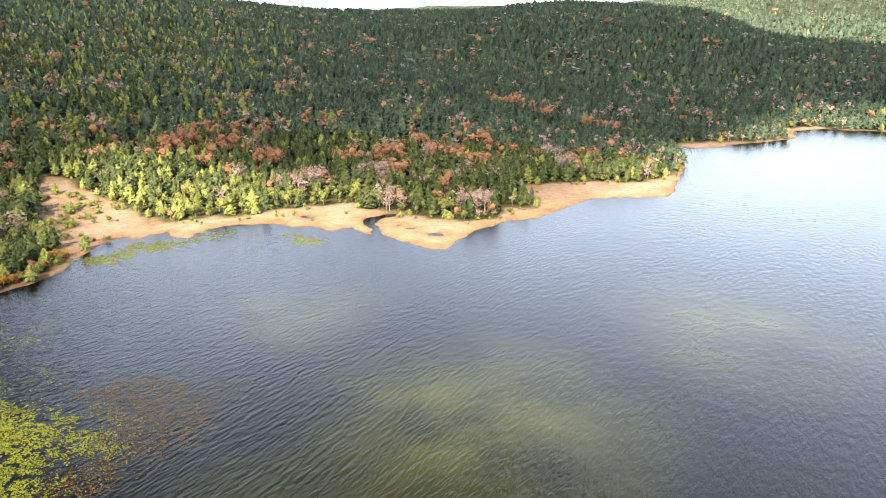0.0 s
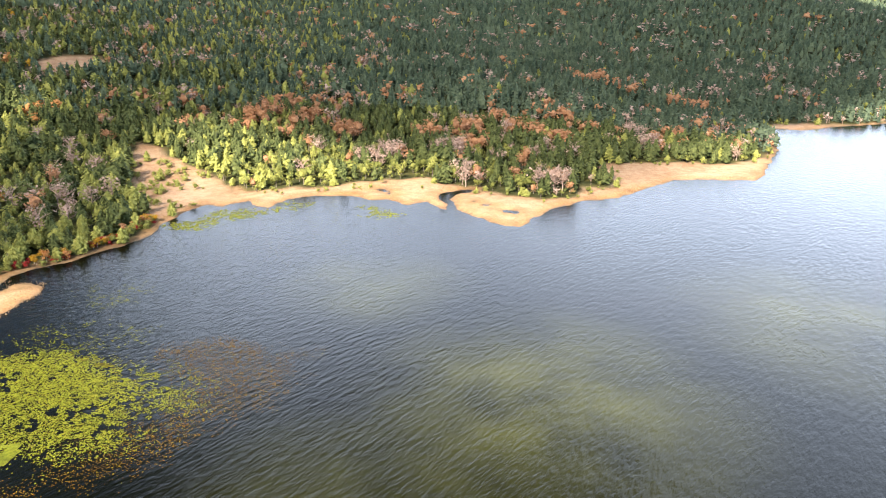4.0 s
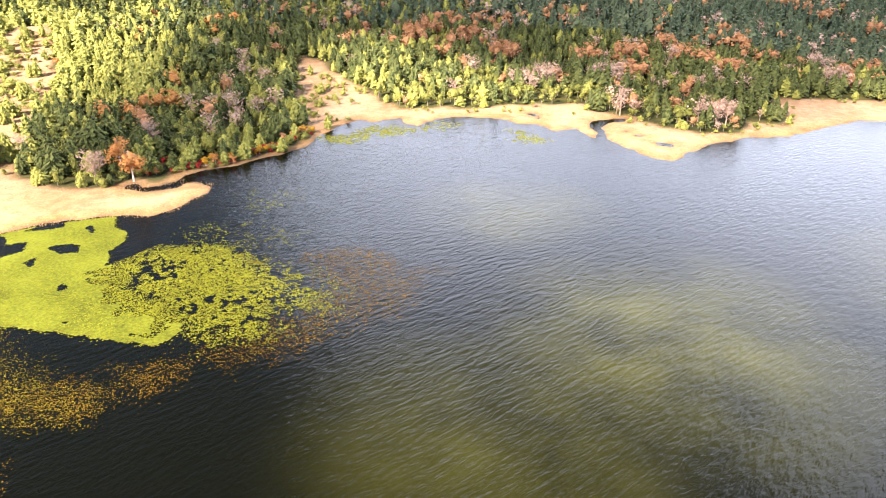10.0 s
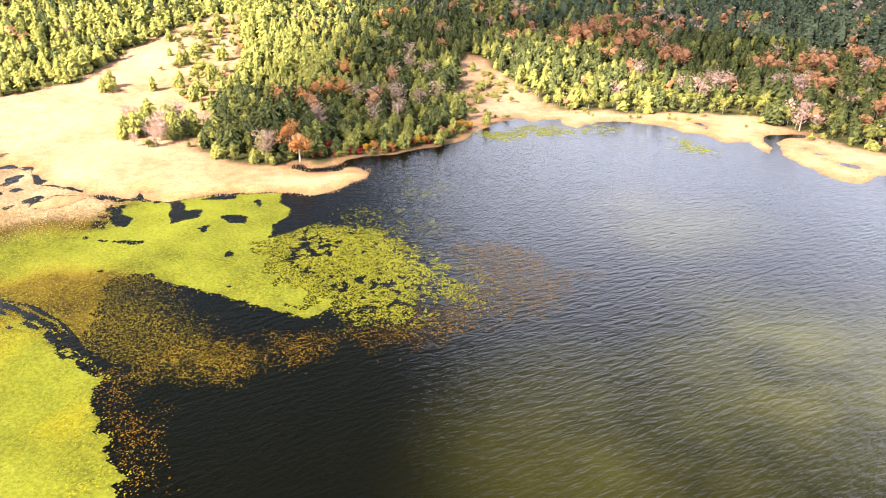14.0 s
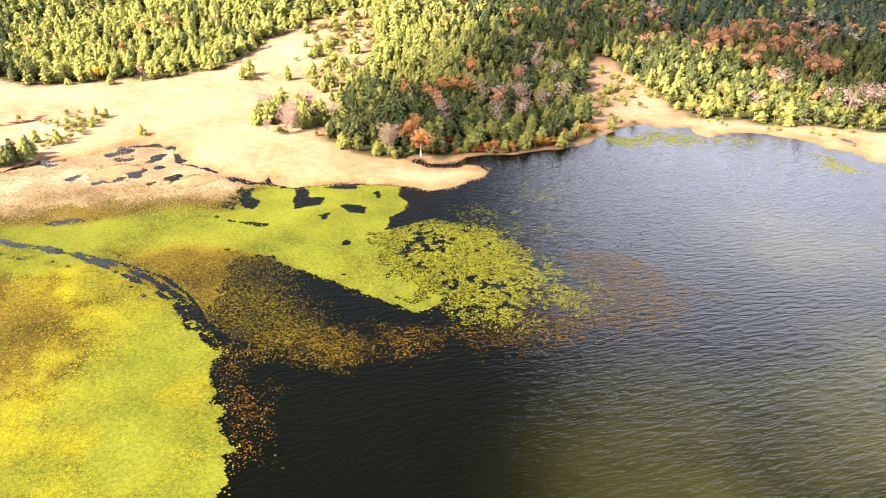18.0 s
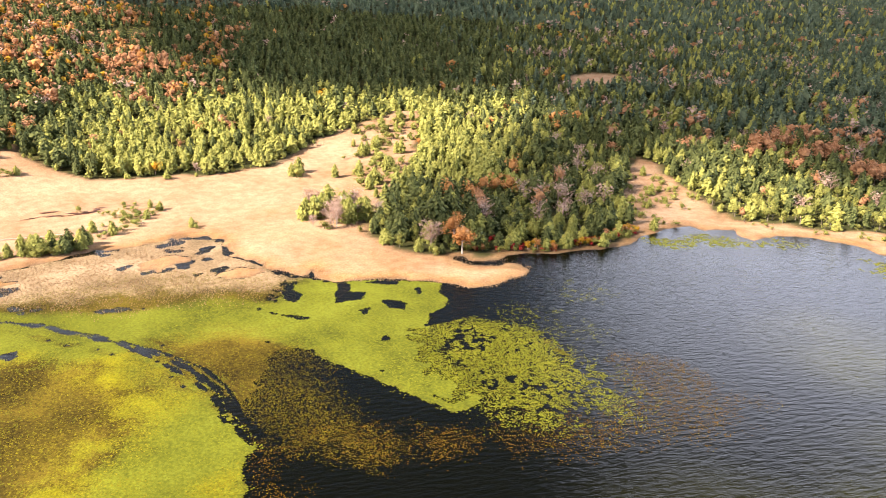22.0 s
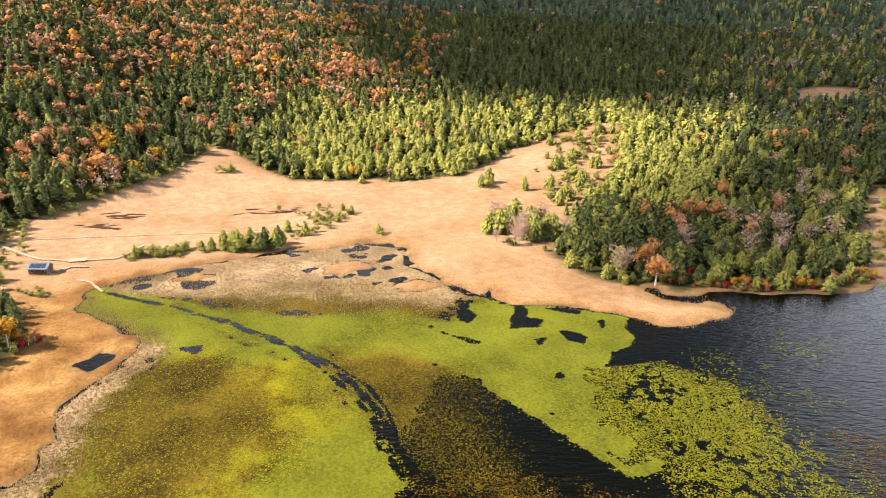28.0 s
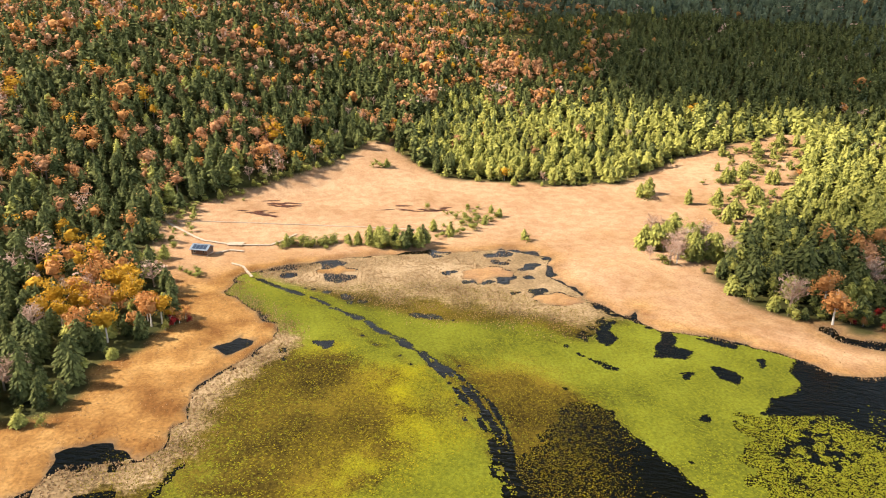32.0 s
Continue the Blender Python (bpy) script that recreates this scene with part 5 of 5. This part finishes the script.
def build_hut(x, y, turn):
    z = float(height(np.array([x]), np.array([y]))[0])
    hut = tagged(new("hut"), "small brown wooden marsh hut with blue-grey panelled roof", "hut")
    L, D, H = 6.4, 4.6, 2.5
    boxes("floor_frame", [(-L / 2, L / 2, -D / 2, D / 2, 0.25, 0.45)], M_WOOD, hut)
    for px in (-L / 2 + 0.2, 0, L / 2 - 0.2):
        for py in (-D / 2 + 0.2, D / 2 - 0.2):
            boxes("post", [(px - 0.09, px + 0.09, py - 0.09, py + 0.09, -0.4, 0.26)], M_WOOD, hut)
    t = 0.12
    boxes("wall", [(-L / 2, L / 2, -D / 2, -D / 2 + t, 0.45, H)], M_DARKWOOD, hut)
    boxes("wall", [(-L / 2, L / 2, D / 2 - t, D / 2, 0.45, H)], M_DARKWOOD, hut)
    for sx_ in (-1, 1):
        bm = bmesh.new()
        x0, x1 = (sx_ * L / 2 - t, sx_ * L / 2) if sx_ > 0 else (-L / 2, -L / 2 + t)
        ring = [(-D / 2 + t, 0.45), (D / 2 - t, 0.45), (D / 2 - t, H), (0, H + 1.25), (-D / 2 + t, H)]
        a = [bm.verts.new((x0, p[0], p[1])) for p in ring]
        b = [bm.verts.new((x1, p[0], p[1])) for p in ring]
        bm.faces.new(a)
        bm.faces.new(b[::-1])
        for i in range(5):
            bm.faces.new((a[i], b[i], b[(i + 1) % 5], a[(i + 1) % 5]))
        bmesh.ops.recalc_face_normals(bm, faces=bm.faces)
        bm_part("gable_wall", bm, M_DARKWOOD, hut)
    for sy_ in (-1, 1):
        bm = bmesh.new()
        pts = [(0, H + 1.30), (sy_ * (D / 2 + 0.5), H - 0.18), (sy_ * (D / 2 + 0.5), H - 0.04), (0, H + 1.46)]
        a = [bm.verts.new((-L / 2 - 0.45, p[0], p[1])) for p in pts]
        b = [bm.verts.new((L / 2 + 0.45, p[0], p[1])) for p in pts]
        bm.faces.new(a)
        bm.faces.new(b[::-1])
        for i in range(4):
            bm.faces.new((a[i], b[i], b[(i + 1) % 4], a[(i + 1) % 4]))
        bmesh.ops.recalc_face_normals(bm, faces=bm.faces)
        roof = bm_part("roof", bm, M_ROOF, hut, "blue-grey sheet metal roof slope")
        for k in range(4):
            bm = bmesh.new()
            box(bm, -2.85 + k * 1.45, -1.55 + k * 1.45, -1.1, 1.1, 0.03, 0.09, 0.01)
            ob = bm_part("solar_panel", bm, M_PANEL, roof, "dark blue solar panel")
            slope = math.atan2(1.34 + 0.16, D / 2 + 0.5)
            ob.matrix_basis = Matrix.Translation((0, sy_ * (D / 2 + 0.5) * 0.5, H + 0.72)) @ Matrix.Rotation(-sy_ * slope, 4, "X")
    boxes("ridge_cap", [(-L / 2 - 0.5, L / 2 + 0.5, -0.14, 0.14, H + 1.42, H + 1.52)], M_ROOF, hut)
    boxes("door", [(-0.45, 0.45, D / 2 - 0.02, D / 2 + 0.05, 0.45, 2.35)], M_WOOD, hut)
    for wx in (-2.3, 1.5):
        w = boxes("window", [(wx, wx + 0.95, -D / 2 - 0.05, -D / 2 + 0.02, 1.2, 2.1)], M_PALEWOOD, hut)
        boxes("pane", [(wx + 0.08, wx + 0.87, -D / 2 - 0.065, -D / 2 - 0.052, 1.28, 2.02)], M_GLASS, w, "dark glass pane", 0.0)
    boxes("white_board", [(-L / 2 - 0.06, -L / 2 - 0.02, -0.9, 0.9, 0.6, 1.9)], M_PALEWOOD, hut, "pale board on the end wall")
    hut.matrix_basis = pose(x, y, z, 0, 0, turn)
    return hut


build_hut(-285.5, 0.0, 62)


def boardwalk(points, width, rise, name, label, mat, step_len=2.4):
    """Sections of plank deck on sleepers, laid along a line."""
    made = []
    for (ax, ay), (bx, by) in zip(points, points[1:]):
        n = max(1, round(math.hypot(bx - ax, by - ay) / step_len))
        for i in range(n):
            made.append((ax + (bx - ax) * i / n, ay + (by - ay) * i / n, ax + (bx - ax) * (i + 1) / n, ay + (by - ay) * (i + 1) / n))
    walkway = tagged(new(name), label, "boardwalk")
    deck = {}
    ends = np.array(made, float)
    lift0, lift1 = (np.maximum(0.15, height(ends[:, i], ends[:, i + 1])) for i in (0, 2))
    for (ax, ay, bx, by), h0, h1 in zip(made, lift0, lift1):
        l = math.hypot(bx - ax, by - ay)
        key = round(l, 2)
        if key not in deck:
            bm = bmesh.new()
            for k in range(4):
                box(bm, -width / 2 + k * width / 4 + 0.02, -width / 2 + (k + 1) * width / 4 - 0.02, -l / 2, l / 2 - 0.03, 0.0, 0.07, 0.01)
            box(bm, -width / 2, width / 2, -0.1, 0.1, -0.3, -0.003, 0.0)
            me = bpy.data.meshes.new("section")
            bm.to_mesh(me)
            bm.free()
            me.materials.append(mat)
            deck[key] = me
        ob = new("section", deck[key])
        ob.parent = walkway
        mx, my = (ax + bx) / 2, (ay + by) / 2
        ob.matrix_basis = Matrix.Translation((mx, my, (h0 + h1) / 2 + rise)) @ Matrix.Rotation(math.atan2(by - ay, bx - ax) - math.pi / 2, 4, "Z") @ Matrix.Rotation(math.atan2(h1 - h0, l), 4, "X")
    return walkway


boardwalk([(-324, -16), (-310, -7), (-300, 0), (-294, 10), (-291.5, 17), (-290, 25), (-294, 30), (-302, 36)], 1.25, 0.3, "boardwalk", "bleached plank boardwalk curving past the hut", M_PALEWOOD)
boardwalk([(-325.5, -16), (-322, 7), (-317, 26), (-312, 45), (-306, 63), (-296, 90)], 0.9, 0.1, "boardwalk", "narrow plank boardwalk across the marsh", M_PALEWOOD)
boardwalk([(-283.5, 4.5), (-287, 9.5), (-284.5, 15)], 1.3, 0.35, "boardwalk", "plank ramp from the hut to the boardwalk", M_PALEWOOD)
boardwalk([(-272, 10.5), (-267.5, 14.5), (-256.5, 17.5)], 0.95, 0.28, "jetty", "pale plank jetty at the channel's end", M_PALEWOOD)


def rest_deck():
    z = float(height(np.array([-291.5]), np.array([12.0]))[0])
    top = tagged(new("rest_deck"), "square pale plank deck beside the boardwalk", "deck")
    for k in range(8):
        boxes("plank", [(-2.0 + k * 0.5 + 0.015, -1.5 + k * 0.5 - 0.015, -3.0, 3.0, 0.40, 0.47)], M_PALEWOOD, top)
    for px in (-1.8, 1.8):
        for py in (-2.7, 0, 2.7):
            boxes("post", [(px - 0.08, px + 0.08, py - 0.08, py + 0.08, -0.3, 0.397)], M_WOOD, top)
    top.matrix_basis = pose(-293.5, 12.0, z, 0, 0, -15)


rest_deck()

# ---------------------------------------------------------------- dark peat scars in the meadow
M_PEAT = material("wet_peat", (0.030, 0.010, 0.006), (0.085, 0.028, 0.015), 0.4, 0.5, 3.0, 0.3, 0, None, 0.4)


def peat_scar(x, y, a, b, turn, r):
    n = 22
    v, f = [(0.0, 0.0)], []
    for i in range(n):
        t = i * 6.2832 / n
        k = 1 + 0.35 * math.sin(3 * t + r.uniform(0, 6)) + r.uniform(-0.15, 0.15)
        v.append((math.cos(t) * a * k, math.sin(t) * b * k))
    c, s = math.cos(turn), math.sin(turn)
    px = np.array([x + p[0] * c - p[1] * s for p in v])
    py = np.array([y + p[0] * s + p[1] * c for p in v])
    pz = height(px, py) + 0.30
    pz[1:] -= 0.24
    pz[0] += 0.06
    f = [(0, 1 + i, 1 + (i + 1) % n) for i in range(n)]
    return tagged(mesh_object("peat_scar", np.stack([px, py, pz], -1), f, [M_PEAT], True), "dark red-brown bare peat scar in dry meadow", "peat", "peat scars in the meadow")


PR = np.random.RandomState(5)
for cx, cy, n, w in ((-334, 24, 11, 6.0), (-343, 33, 5, 4.0), (-329, 78, 4, 6.0), (-325, 97, 3, 3.0), (-322, 100, 2, 2.0)):
    for i in range(n):
        peat_scar(cx + PR.normal() * w * 0.6, cy + PR.normal() * w, PR.uniform(2.0, 5.5), PR.uniform(0.5, 1.1), radians(70) + PR.uniform(-0.4, 0.4), PR)


# ---------------------------------------------------------------- fair-weather clouds that throw the shade on the hills
def cloud_material():
    m = bpy.data.materials.new("cloud")
    m.use_nodes = True
    n, l = m.node_tree.nodes, m.node_tree.links
    b = n["Principled BSDF"]
    b.inputs["Base Color"].default_value = (0.70, 0.71, 0.73, 1)
    b.inputs["Roughness"].default_value = 1
    b.inputs["Specular IOR Level"].default_value = 0
    tl = n.new("ShaderNodeBsdfTranslucent")
    tl.inputs["Color"].default_value = (0.9, 0.92, 0.95, 1)
    tr = n.new("ShaderNodeBsdfTransparent")
    m1, m2 = n.new("ShaderNodeMixShader"), n.new("ShaderNodeMixShader")
    m1.inputs[0].default_value = 0.05
    at = n.new("ShaderNodeAttribute")
    at.attribute_name = "dense"
    l.new(b.outputs[0], m1.inputs[1])
    l.new(tl.outputs[0], m1.inputs[2])
    l.new(at.outputs["Fac"], m2.inputs[0])
    l.new(tr.outputs[0], m2.inputs[1])
    l.new(m1.outputs[0], m2.inputs[2])
    l.new(m2.outputs[0], n["Material Output"].inputs["Surface"])
    return m


def cloud(outline, lift, thick, cell, name, label):
    """A ragged sheet of cloud, thin at its rim, that drifts between the sun and the given stretch of land."""
    p = [(bearing(a, r)[0], bearing(a, r)[1]) for a, r in outline]
    q = np.array(p)
    gx, gy = np.meshgrid(np.arange(q[:, 0].min() - 60, q[:, 0].max() + 60, cell), np.arange(q[:, 1].min() - 60, q[:, 1].max() + 60, cell), indexing="ij")
    sd = signed(p, gx, gy) + 9 * lumps(gx, gy, 70, 61) + 4 * lumps(gx, gy, 25, 62)
    keep = np.maximum(np.maximum(sd[:-1, :-1], sd[1:, :-1]), np.maximum(sd[:-1, 1:], sd[1:, 1:])) > -30
    idx = np.arange(gx.size).reshape(gx.shape)
    quads = np.stack([idx[:-1, :-1], idx[1:, :-1], idx[1:, 1:], idx[:-1, 1:]], -1)[keep]
    puff = step(-30, 90, sd)
    thin = 0.86 - 0.04 * (1 - step(380, 460, np.hypot(gx, gy))) - 0.12 * (1 - step(4, 16, np.degrees(np.arctan2(-gx, gy)))) * (1 - step(430, 620, np.hypot(gx, gy)))
    z = lift + puff * thick * (0.6 + 0.3 * lumps(gx, gy, 90, 63) + 0.2 * lumps(gx, gy, 35, 64))
    used, inv = np.unique(quads, return_inverse=True)
    rise = (z - height(gx, gy) - 8) / SUN_DIR.z
    co = np.stack([(gx + SUN_DIR.x * rise).ravel(), (gy + SUN_DIR.y * rise).ravel(), z.ravel()], -1)[used]
    ob = mesh_object(name, co, inv.reshape(quads.shape), [cloud_material()], True)
    a = ob.data.attributes.new("dense", "FLOAT", "POINT")
    a.data.foreach_set("value", np.ascontiguousarray((step(-28, 26, sd) * thin).ravel()[used], np.float32))
    return tagged(ob, label, "cloud", kind="structure")


cloud([(71, 1300), (70.6, 851), (68.7, 703), (65.9, 603), (61.7, 567), (58, 551), (54, 547), (50, 537), (45, 541), (40, 552), (36, 520), (35, 471), (37.8, 450), (42.2, 424), (46.3, 376), (49.1, 333), (52.1, 275), (53, 252), (46, 244), (40, 243), (33, 243), (30, 300), (29, 390), (27, 440), (22.6, 440), (19, 402), (14.8, 382), (10, 368), (7, 348), (3, 326), (-4, 320), (-9, 350), (-14, 420), (-20, 540), (-24, 650), (-27, 790), (-33, 830), (-42, 900), (-42, 1500), (-25, 1500), (-10, 2000), (20, 1900), (45, 1700)], 700, 120, 20, "cloud", "broad thin grey-white cloud over the hills")
